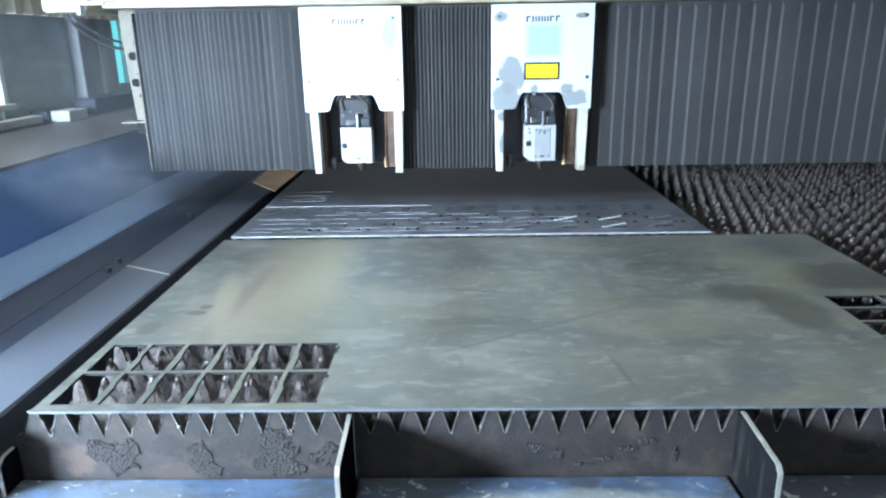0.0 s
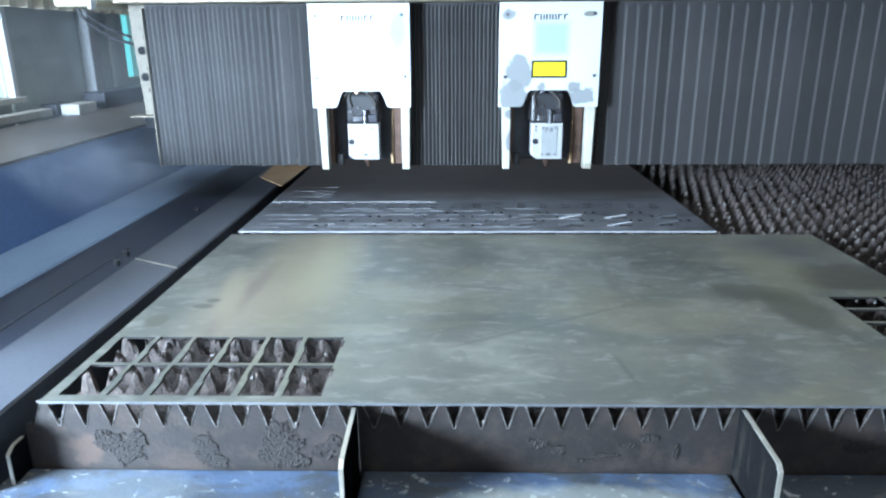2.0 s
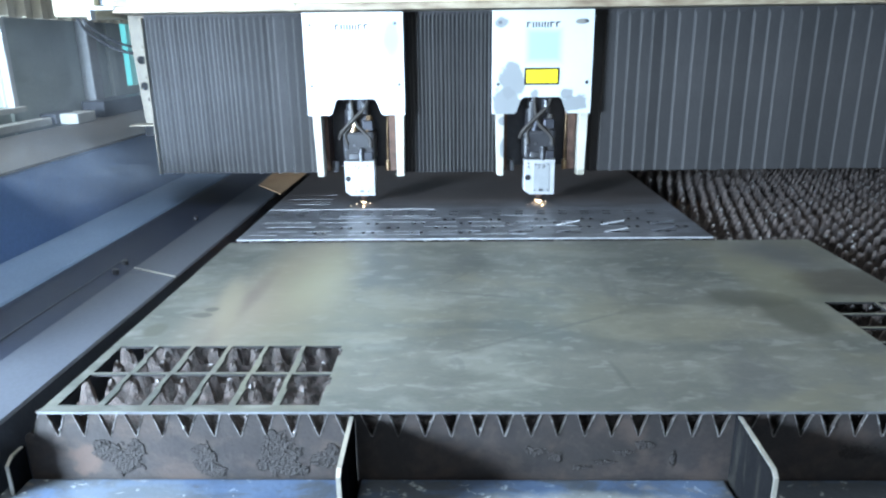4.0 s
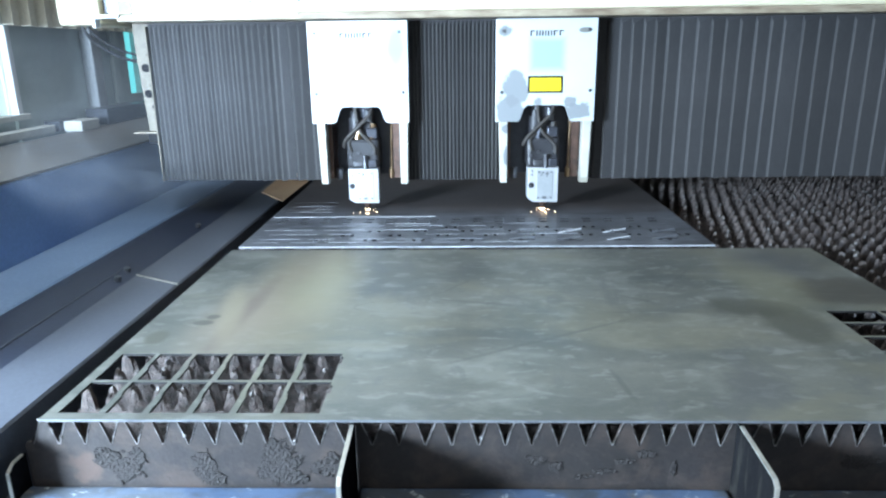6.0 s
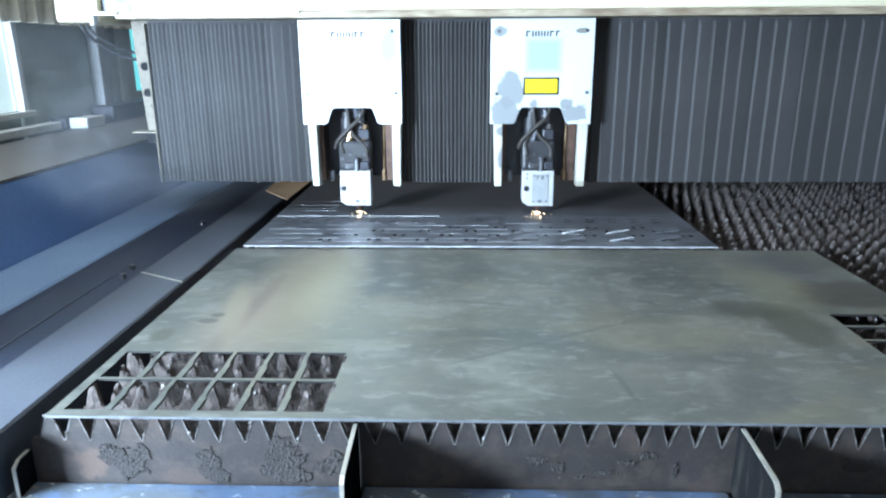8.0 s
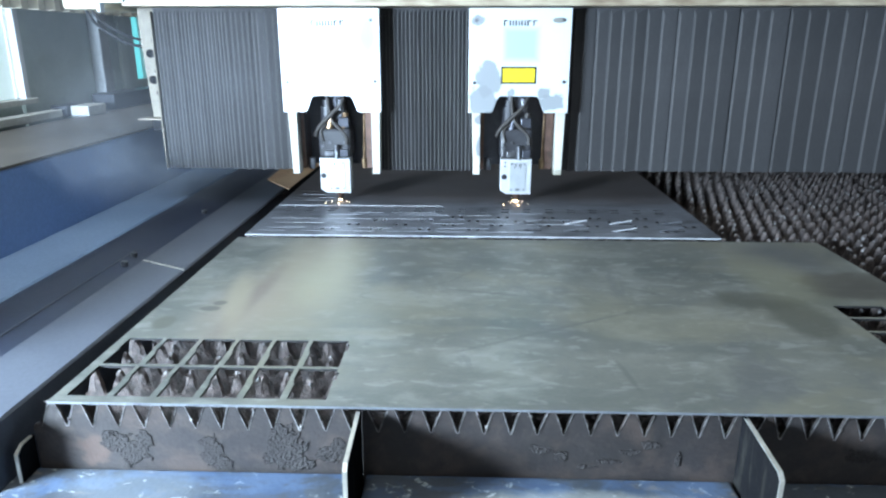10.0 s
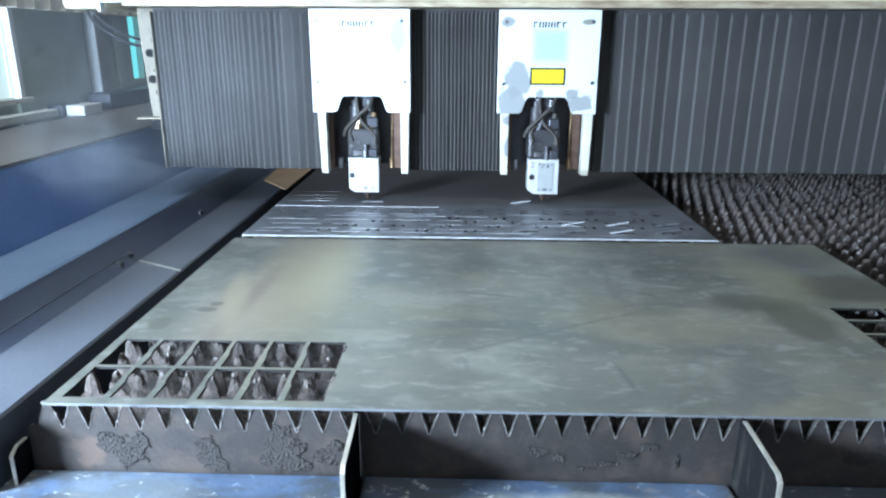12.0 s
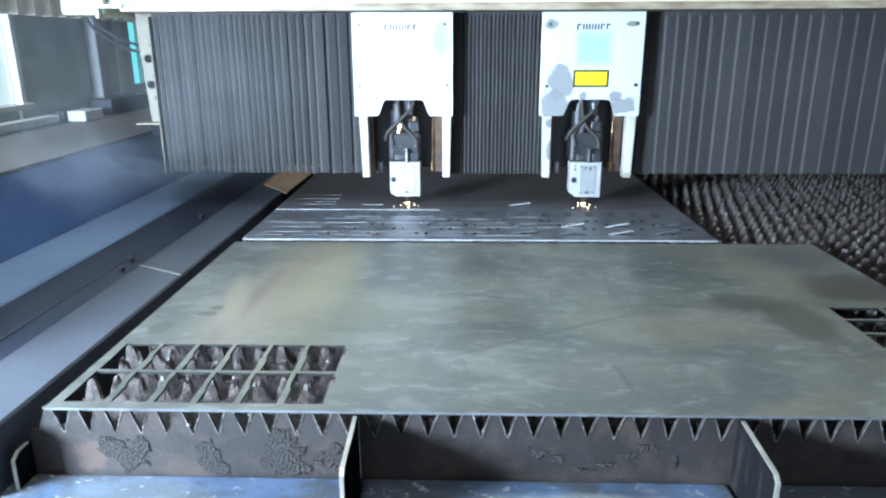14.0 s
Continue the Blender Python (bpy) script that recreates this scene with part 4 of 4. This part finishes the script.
# ---- the two cutting heads ----
def cutting_head(first):
    words = "white laser cutter cover with faded cyan patches, silver nozzle block" if first else "white laser cutter cover with peeled paint and yellow label"
    h = thing("laser_cutting_unit", words, "laser cutter", pose(0, GY, 0), "twin cutting heads")
    paint = M["white_left"] if first else M["white_right"]
    outline = [(-0.150, 1.437), (-0.150, 1.136), (-0.082, 1.136), (-0.075, 1.142), (-0.062, 1.178), (-0.054, 1.185),
               (0.054, 1.185), (0.062, 1.178), (0.075, 1.142), (0.082, 1.136), (0.150, 1.136), (0.150, 1.437)]
    part("cover", prism(bmesh.new(), outline, "y", 0.0, 0.004, 0.0012), paint, h)
    for s in (-1, 1):
        part("cover_side", boxed(min(s * 0.150, s * 0.1465), max(s * 0.150, s * 0.1465), 0.0045, 0.022, 1.137, 1.437), M["white"], h)
        lo, hi = (-0.139, -0.112) if s < 0 else (0.118, 0.145)
        leg = [(lo, 1.140), (lo + (0.006 if s < 0 else 0.0), 0.945), (hi + (0.0 if s < 0 else -0.004), 0.945), (hi, 1.140)]
        part("leg", prism(bmesh.new(), leg, "y", 0.006, 0.05, 0.002), M["leg"] if first else M["leg_worn"], h, "soiled white guard leg")
    part("cover_top", boxed(-0.146, 0.146, 0.0045, 0.13, 1.432, 1.4365), M["white"], h)
    part("carriage", boxed(-0.118, 0.118, 0.135, 0.150, 0.955, 1.43, bevel=0.004), M["dark_metal"], h)
    part("inner_cheek", boxed(-0.112, -0.100, 0.05, 0.134, 0.955, 1.17), M["copper"], h, "brownish inner cheek")
    part("inner_cheek", boxed(0.092, 0.116, 0.06, 0.134, 0.955, 1.17), M["copper"], h, "brownish inner cheek")
    part("copper_rod", rod(bmesh.new(), (0.084, 0.06, 0.965), (0.088, 0.06, 1.14), 0.0035, seg=10), M["brass"], h)
    part("rod_fitting", rod(bmesh.new(), (0.084, 0.06, 0.955), (0.084, 0.06, 0.985), 0.008, seg=10), M["brass"], h)
    part("small_sensor", rod(bmesh.new(), (-0.085, 0.07, 0.95), (-0.085, 0.07, 0.985), 0.011, seg=12), M["screw"], h)
    for x, z in ((-0.128, 1.402), (0.126, 1.404), (0.134, 1.228), (-0.132, 1.225)):
        part("cover_screw", rod(bmesh.new(), (x, 0.001, z), (x, -0.0035, z), 0.0052, seg=12), M["screw"], h)
    # the maker's mark as plain bars
    for i in range(6):
        x = -0.049 + i * 0.0172 - (0.004 if first else 0.0)
        bm = boxed(x, x + 0.0042, -0.0012, -0.0002, 1.387, 1.403)
        if i in (0, 4, 5):
            box(bm, x + 0.0043, x + 0.0125, -0.0012, -0.0002, 1.3995, 1.403)
        else:
            box(bm, x + 0.0090, x + 0.0128, -0.0012, -0.0002, 1.387, 1.403)
        part("mark_bar", bm, M["print"], h)
    if not first:
        lab = part("warning_label", boxed(-0.053, 0.052, -0.0014, -0.0002, 1.222, 1.272, bevel=0.0003), M["print"], h, "yellow warning label with a black border")
        part("label_field", boxed(-0.0475, 0.0465, -0.0022, -0.0015, 1.2275, 1.2665), M["yellow"], lab, "plain yellow field")
    # the tool that goes up and down
    tool = part("tool_body", boxed(-0.050, 0.050, 0.014, 0.10, 0.992, 1.085, bevel=0.010), M["black"], h, "dark grimy tool body")
    bm = prism(bmesh.new(), [(-0.047, 0.994), (0.048, 0.994), (0.048, 0.884), (-0.030, 0.884), (-0.047, 0.897)], "y", 0.0, 0.058, 0.002)
    block = part("nozzle_block", bm, M["block"], tool, "silver nozzle block")
    part("block_plate", boxed(-0.019, 0.032, -0.0022, -0.0002, 0.893, 0.985, bevel=0.0006), M["block_plate"] if not first else M["block"], tool)
    part("port", rod(bmesh.new(), (-0.036, 0.001, 0.939), (-0.036, -0.003, 0.939), 0.0085, seg=20), M["black"], tool, "dark round port")
    for x, z in ((-0.034, 0.984), (-0.012, 0.980), (0.026, 0.980), (-0.013, 0.899), (0.026, 0.899), (-0.034, 0.972)):
        part("screw", rod(bmesh.new(), (x, 0.0, z), (x, -0.0032, z), 0.0028, seg=8), M["screw"], tool)
    part("small_mark", boxed(0.0, 0.012, -0.0030, -0.0023, 0.896, 0.903), M["screw"], tool)
    part("small_mark", boxed(0.0, 0.012, -0.0030, -0.0023, 0.908, 0.914), M["block_plate"], tool)
    data = bpy.data.curves.new("handwritten_number", "FONT")
    data.body, data.size, data.extrude, data.shear = ("7" if first else "7 9"), 0.019, 0.0002, 0.2
    tx = new("handwritten_number", data)
    tx.parent = tool
    tx.matrix_basis = pose(-0.008, -0.0026, 0.967, 90, 0, 0)
    data.materials.append(M["print"])
    part("nozzle", rod(rod(bmesh.new(), (0.006, 0.045, 0.884), (0.006, 0.045, 0.868), 0.016, 0.011), (0.006, 0.045, 0.868), (0.006, 0.045, 0.8535), 0.010, 0.003), M["copper"], tool, "copper nozzle")
    part("collar", rod(bmesh.new(), (0.006, 0.045, 0.888), (0.006, 0.045, 0.880), 0.024, seg=20), M["brass"], tool)
    part("clamp", boxed(-0.03, 0.0, 0.002, 0.011, 1.0, 1.018, bevel=0.002), M["screw"], tool)
    part("clamp", boxed(0.018, 0.044, 0.0, 0.011, 0.998, 1.022, bevel=0.002), M["dark_metal"], tool)
    part("fitting", rod(bmesh.new(), (0.008, 0.004, 0.993), (0.008, 0.004, 1.035), 0.008, seg=12), M["screw"], tool)
    part("fitting", rod(bmesh.new(), (-0.02, 0.03, 1.07), (-0.01, 0.03, 1.11), 0.013, seg=12), M["brass"] if first else M["dark_metal"], tool)
    part("fitting", rod(bmesh.new(), (0.026, 0.03, 1.08), (0.034, 0.04, 1.13), 0.010, seg=12), M["brass"] if first else M["hose"], tool)
    part("motor", rod(rod(bmesh.new(), (-0.022, 0.045, 1.08), (-0.022, 0.045, 1.15), 0.022, seg=18), (-0.022, 0.045, 1.15), (-0.022, 0.045, 1.17), 0.016, seg=18), M["black"], tool, "black round motor")
    part("valve", boxed(0.012, 0.046, 0.022, 0.05, 1.086, 1.118, bevel=0.004), M["dark_metal"], tool)
    for k in range(4):
        part("bolt", rod(bmesh.new(), (-0.038 + k * 0.024, 0.016, 1.030 + 0.012 * (k % 2)), (-0.038 + k * 0.024, 0.010, 1.030 + 0.012 * (k % 2)), 0.005, seg=8), M["screw"], tool)
    part("upper_body", boxed(-0.03, 0.03, 0.04, 0.10, 1.07, 1.20, bevel=0.01), M["dark_metal"], tool)
    for pts, r in (([(0.038, 0.010, 1.035), (0.034, 0.016, 1.065), (-0.004, 0.020, 1.105), (-0.016, 0.024, 1.15), (-0.018, 0.026, 1.20), (-0.012, 0.05, 1.26)], 0.0060),
                   ([(-0.060, 0.03, 1.06), (-0.050, 0.020, 1.085), (-0.015, 0.018, 1.12), (0.020, 0.022, 1.155), (0.032, 0.03, 1.19), (0.03, 0.05, 1.26)], 0.0068),
                   ([(-0.034, 0.012, 1.045), (-0.040, 0.014, 1.075), (-0.022, 0.022, 1.095), (0.012, 0.024, 1.09), (0.044, 0.014, 1.05)], 0.0045)):
        part("hose", hose(bmesh.new(), pts, r), M["hose"], tool)
    for z in (1.14, 1.147, 1.154, 1.161, 1.168):
        part("spring_ring", rod(bmesh.new(), (0.018, 0.03, z), (0.020, 0.03, z + 0.004), 0.014, seg=14), M["screw"], tool)
    return h, tool


heads = [cutting_head(True), cutting_head(False)]

# ---- the sparks ----


def sparks():
    """The two cutting points and the sparks that fly from them."""
    points, flying = [], []
    for size in (0.0034, 0.0046):
        bm = bmesh.new()
        bmesh.ops.create_icosphere(bm, subdivisions=2, radius=1, matrix=Matrix.LocRotScale((0, 0, 0.0), None, (size, size, size * 0.7)))
        for a in range(0, 360, 45):
            way = Vector((math.cos(radians(a)), math.sin(radians(a)), 0.12))
            rod(bm, way * size * 0.6, way * size * (1.5 + 0.7 * ((a // 45) % 3)), size * 0.25, 0.0002, seg=6)
        # Glowing beads: stray embers, and a front one painting the glow's reflection.
        for dx, dy, r in ((0.004, -0.058, 0.0018), (-0.022, -0.030, 0.0012), (0.019, -0.012, 0.0013), (-0.012, 0.014, 0.0010), (0.034, -0.044, 0.0009), (-0.041, -0.050, 0.0010)):
            bmesh.ops.create_icosphere(bm, subdivisions=1, radius=r, matrix=Matrix.Translation((dx, dy, 0.0)))
        ob = part("cutting_glow", bm, M["spark"])
        tagged(ob, "white-hot cutting point under a nozzle", "spark", "cutting points")
        points.append(ob)
    rng = random.Random(11)
    for i in range(66):
        head = 0 if i < 48 else 1
        angle = rng.uniform(206, 268) if head == 0 else rng.uniform(6, 15)
        speed = rng.uniform(0.5, 1.2) if head == 0 else rng.uniform(0.45, 2.3)
        if head == 0 and i % 3 == 0:
            angle, speed = rng.uniform(-30, 110), rng.uniform(0.35, 0.9)
        long_axis = rng.uniform(0.006, 0.014) if head == 0 else rng.uniform(0.016, 0.032) if speed < 1.3 else rng.uniform(0.005, 0.012)
        bm = bmesh.new()
        bmesh.ops.create_icosphere(bm, subdivisions=1, radius=1, matrix=Matrix.LocRotScale((0, 0, 0), None, (long_axis * 1.5, 0.0022, 0.0022)))
        ob = part("flying_spark", bm, M["ember"] if i % 3 else M["spark"])
        tagged(ob, "orange spark thrown off the cut", "spark", "flying sparks")
        flying.append((ob, head, angle, speed, rng.uniform(0.004, 0.03)))
    return points, flying


glows, flying = sparks()


def smoke_material(density):
    mat = bpy.data.materials.new("smoke_and_glare_veil")
    mat.use_nodes = True
    nt = mat.node_tree
    n, l = nt.nodes, nt.links
    n.remove(n["Principled BSDF"])
    clear, body = n.new("ShaderNodeBsdfTransparent"), n.new("ShaderNodeBsdfDiffuse")
    back = n.new("ShaderNodeBsdfTranslucent")
    body.inputs[0].default_value = back.inputs[0].default_value = (0.72, 0.78, 0.86, 1)
    both = n.new("ShaderNodeMixShader")
    l.new(body.outputs[0], both.inputs[1])
    l.new(back.outputs[0], both.inputs[2])
    coord, nz, ball = n.new("ShaderNodeTexCoord"), n.new("ShaderNodeTexNoise"), n.new("ShaderNodeVectorMath")
    ball.operation = "LENGTH"
    nz.inputs["Scale"].default_value, nz.inputs["Detail"].default_value, nz.inputs["Distortion"].default_value = 2.2, 5, 1.2
    info = n.new("ShaderNodeObjectInfo")
    nz.noise_dimensions = "4D"
    far = n.new("ShaderNodeMath")
    far.operation, far.inputs[1].default_value = "MULTIPLY", 40.0
    l.new(info.outputs["Random"], far.inputs[0])
    l.new(far.outputs[0], nz.inputs["W"])
    l.new(coord.outputs["Object"], nz.inputs["Vector"])
    l.new(coord.outputs["Object"], ball.inputs[0])
    fade, curl, mul = n.new("ShaderNodeMapRange"), n.new("ShaderNodeMapRange"), n.new("ShaderNodeMath")
    fade.interpolation_type = "SMOOTHSTEP"
    fade.inputs[1].default_value, fade.inputs[2].default_value, fade.inputs[3].default_value, fade.inputs[4].default_value = 0.1, 1.0, 1.0, 0.0
    curl.inputs[1].default_value, curl.inputs[2].default_value, curl.inputs[3].default_value, curl.inputs[4].default_value = 0.3, 0.75, 0.35, 1.0
    l.new(ball.outputs["Value"], fade.inputs[0])
    l.new(nz.outputs[0], curl.inputs[0])
    mul.operation = "MULTIPLY"
    l.new(fade.outputs[0], mul.inputs[0])
    l.new(curl.outputs[0], mul.inputs[1])
    thin = n.new("ShaderNodeMath")
    thin.operation, thin.inputs[1].default_value = "MULTIPLY", density
    l.new(mul.outputs[0], thin.inputs[0])
    mix = n.new("ShaderNodeMixShader")
    l.new(thin.outputs[0], mix.inputs[0])
    l.new(clear.outputs[0], mix.inputs[1])
    l.new(both.outputs[0], mix.inputs[2])
    l.new(mix.outputs[0], n["Material Output"].inputs[0])
    return mat


def haze():
    """Faint smoke over the machine's side, in rigid curved sheets that also add veiling glare."""
    mat = smoke_material(0.082)
    made = []
    for i, (x, y, z, wide, tall) in enumerate(((-0.74, 1.90, 1.16, 0.44, 0.33), (-1.22, 2.02, 1.30, 0.40, 0.24), (-0.88, 1.55, 1.06, 0.24, 0.20), (-0.84, 1.80, 0.97, 0.30, 0.115))):
        bm = bmesh.new()
        n = 12
        grid = [[bm.verts.new((2 * a / n - 1, 0.25 * math.sin(2 * a / n + i) + 0.15 * math.cos(3 * b / n + i), 2 * b / n - 1)) for b in range(n + 1)] for a in range(n + 1)]
        for a in range(n):
            for b in range(n):
                bm.faces.new((grid[a][b], grid[a + 1][b], grid[a + 1][b + 1], grid[a][b + 1])).smooth = True
        ob = part("smoke_haze", bm, mat)
        ob.scale = (wide, 0.12, tall)
        tagged(ob, "faint bluish haze of smoke and veiling glare in the air", "smoke", "smoke haze", "stuff")
        made.append((ob, x, y, z))
    return made


wisps = haze()

# two strips that tip up out of the sheet once they are cut free
fresh = []
for x in (-0.268, 0.208):
    ob = part("cut_strip", boxed(-0.033, 0.033, -0.0017, 0.0017, -0.0010, 0.0010, bevel=0.0004), M["strip"])
    tagged(ob, "small bright steel strip tipped up in its slot", "metal strip", "tipped cut strips")
    fresh.append((ob, x))

# ---- what moves ----
# seconds, x of the second head's cover centre, y of the gantry
TRACK = [(0.0, 0.290, 2.098), (2.0, 0.290, 2.098), (2.5, 0.290, 2.099), (3.2, 0.290, 2.100), (4.2, 0.276, 2.106), (5.3, 0.268, 2.112), (5.5, 0.272, 2.112),
         (6.0, 0.285, 2.108), (6.5, 0.302, 2.099), (6.8, 0.304, 2.082), (7.0, 0.301, 2.067), (7.5, 0.283, 2.057), (8.0, 0.253, 2.058), (8.7, 0.211, 2.060),
         (9.3, 0.180, 2.063), (9.7, 0.174, 2.074), (10.1, 0.181, 2.089), (10.5, 0.198, 2.094), (11.0, 0.224, 2.104), (11.5, 0.250, 2.107), (12.0, 0.274, 2.108),
         (12.1, 0.276, 2.108), (12.3, 0.278, 2.106), (12.4, 0.350, 2.104), (12.5, 0.4075, 2.102), (12.6, 0.4075, 2.099), (13.0, 0.4075, 2.096), (14.0, 0.4065, 2.098)]
LIFT = [(0.0, 0.093), (2.0, 0.093), (2.2, 0.092), (2.3, 0.055), (2.4, 0.018), (2.5, 0.005), (2.7, 0.001), (3.0, 0.0), (12.0, 0.001), (12.1, 0.034), (12.2, 0.037), (12.4, 0.037),
        (12.5, 0.038), (12.6, 0.064), (12.7, 0.084), (12.8, 0.092), (13.0, 0.093), (13.1, 0.090), (13.2, 0.055), (13.3, 0.018), (13.4, 0.006), (13.5, 0.004), (13.7, 0.0), (14.0, 0.0)]
GAP = 0.565


def motions():
    walk(gantry_thing, [(t, pose(0, y, 0)) for t, x, y in TRACK])
    for i, (h, tool) in enumerate(heads):
        off = -GAP if i == 0 else 0.0
        walk(h, [(t, pose(x + off, y, 0)) for t, x, y in TRACK])
        walk(tool, [(t, pose(0, 0, z)) for t, z in LIFT])
        rows = [(0.0, pose(0.29 + off, 2.14, 0.70)), (2.5, pose(0.29 + off, 2.14, 0.70)), (2.6, pose(0.296 + off, 2.143, 0.853))]
        rows += [(t, pose(x + off + 0.006, y + 0.045, 0.853)) for t, x, y in TRACK if 3 < t < 11.9]
        rows += [(11.9, pose(0.276 + off, 2.15, 0.853)), (12.0, pose(0.276 + off, 2.15, 0.70)), (13.5, pose(0.412 + off, 2.143, 0.70)), (13.6, pose(0.412 + off, 2.143, 0.853)), (14.0, pose(0.412 + off, 2.143, 0.853))]
        walk(glows[i], rows)
    for ob, x in fresh:
        flat = pose(x, 2.128, TOP - 0.002, 0, 0, 3)
        up = pose(x, 2.128, TOP + 0.004, 30, -7.5, 3) if x > 0 else pose(x, 2.128, TOP + 0.0005, 12, -1.0, 1)
        walk(ob, [(0.0, flat), (11.6, flat), (11.9, up), (14.0, up)])
    for ob, head, angle, speed, rise in flying:
        way = Vector((math.cos(radians(angle)), math.sin(radians(angle)), 0))

        def at(x, y, d, z):
            p = Vector((x + (-GAP if head == 0 else 0) + 0.006, y + 0.045, 0)) + way * d
            return pose(p.x, p.y, z, 0, 0, angle)
        rows = [(0.0, at(0.29, 2.098, 0, 0.72))]
        for t0, x, y in ((2.55, 0.290, 2.099), (5.33, 0.269, 2.112), (13.6, 0.407, 2.097)):
            rows += [(t0 - 0.1, at(x, y, 0, 0.72)), (t0, at(x, y, 0.02, 0.853)), (t0 + 0.07, at(x, y, 0.24 * speed, 0.856 + rise)), (t0 + 0.17, at(x, y, 0.52 * speed, 0.858 + rise)),
                     (t0 + 0.27, at(x, y, 0.72 * speed, 0.852 + rise * 0.6)), (t0 + 0.37, at(x, y, 0.80 * speed, 0.72))]
        rows.append((14.0, at(0.407, 2.097, 0.8 * speed, 0.70)))
        walk(ob, rows)
    for i, (ob, x, y, z) in enumerate(wisps):
        walk(ob, [(t, pose(x + 0.03 * math.sin(0.6 * t + i), y, z + 0.004 * t + 0.02 * math.sin(0.45 * t + 2 * i), 0, 5 * math.sin(0.4 * t + i), 8 * math.sin(0.3 * t + i))) for t in (0.0, 2.0, 4.0, 6.0, 8.0, 10.0, 12.0, 14.0)])
    rng = random.Random(8)
    for ob, run, frac in pleats:
        rows, turn = [], rng.uniform(-1, 1) * (1.2 if run == "right" else 3.0)
        for t, x, y in TRACK:
            if run == "left":
                a, b = -0.934, x - GAP - 0.135
            elif run == "between":
                a, b = x - GAP + 0.135, x - 0.135
            else:
                a, b = x + 0.135, 2.85
            rows.append((t, pose(a + (b - a) * frac, 0.056, 0, 0, 0, turn)))
        walk(ob, rows)


motions()
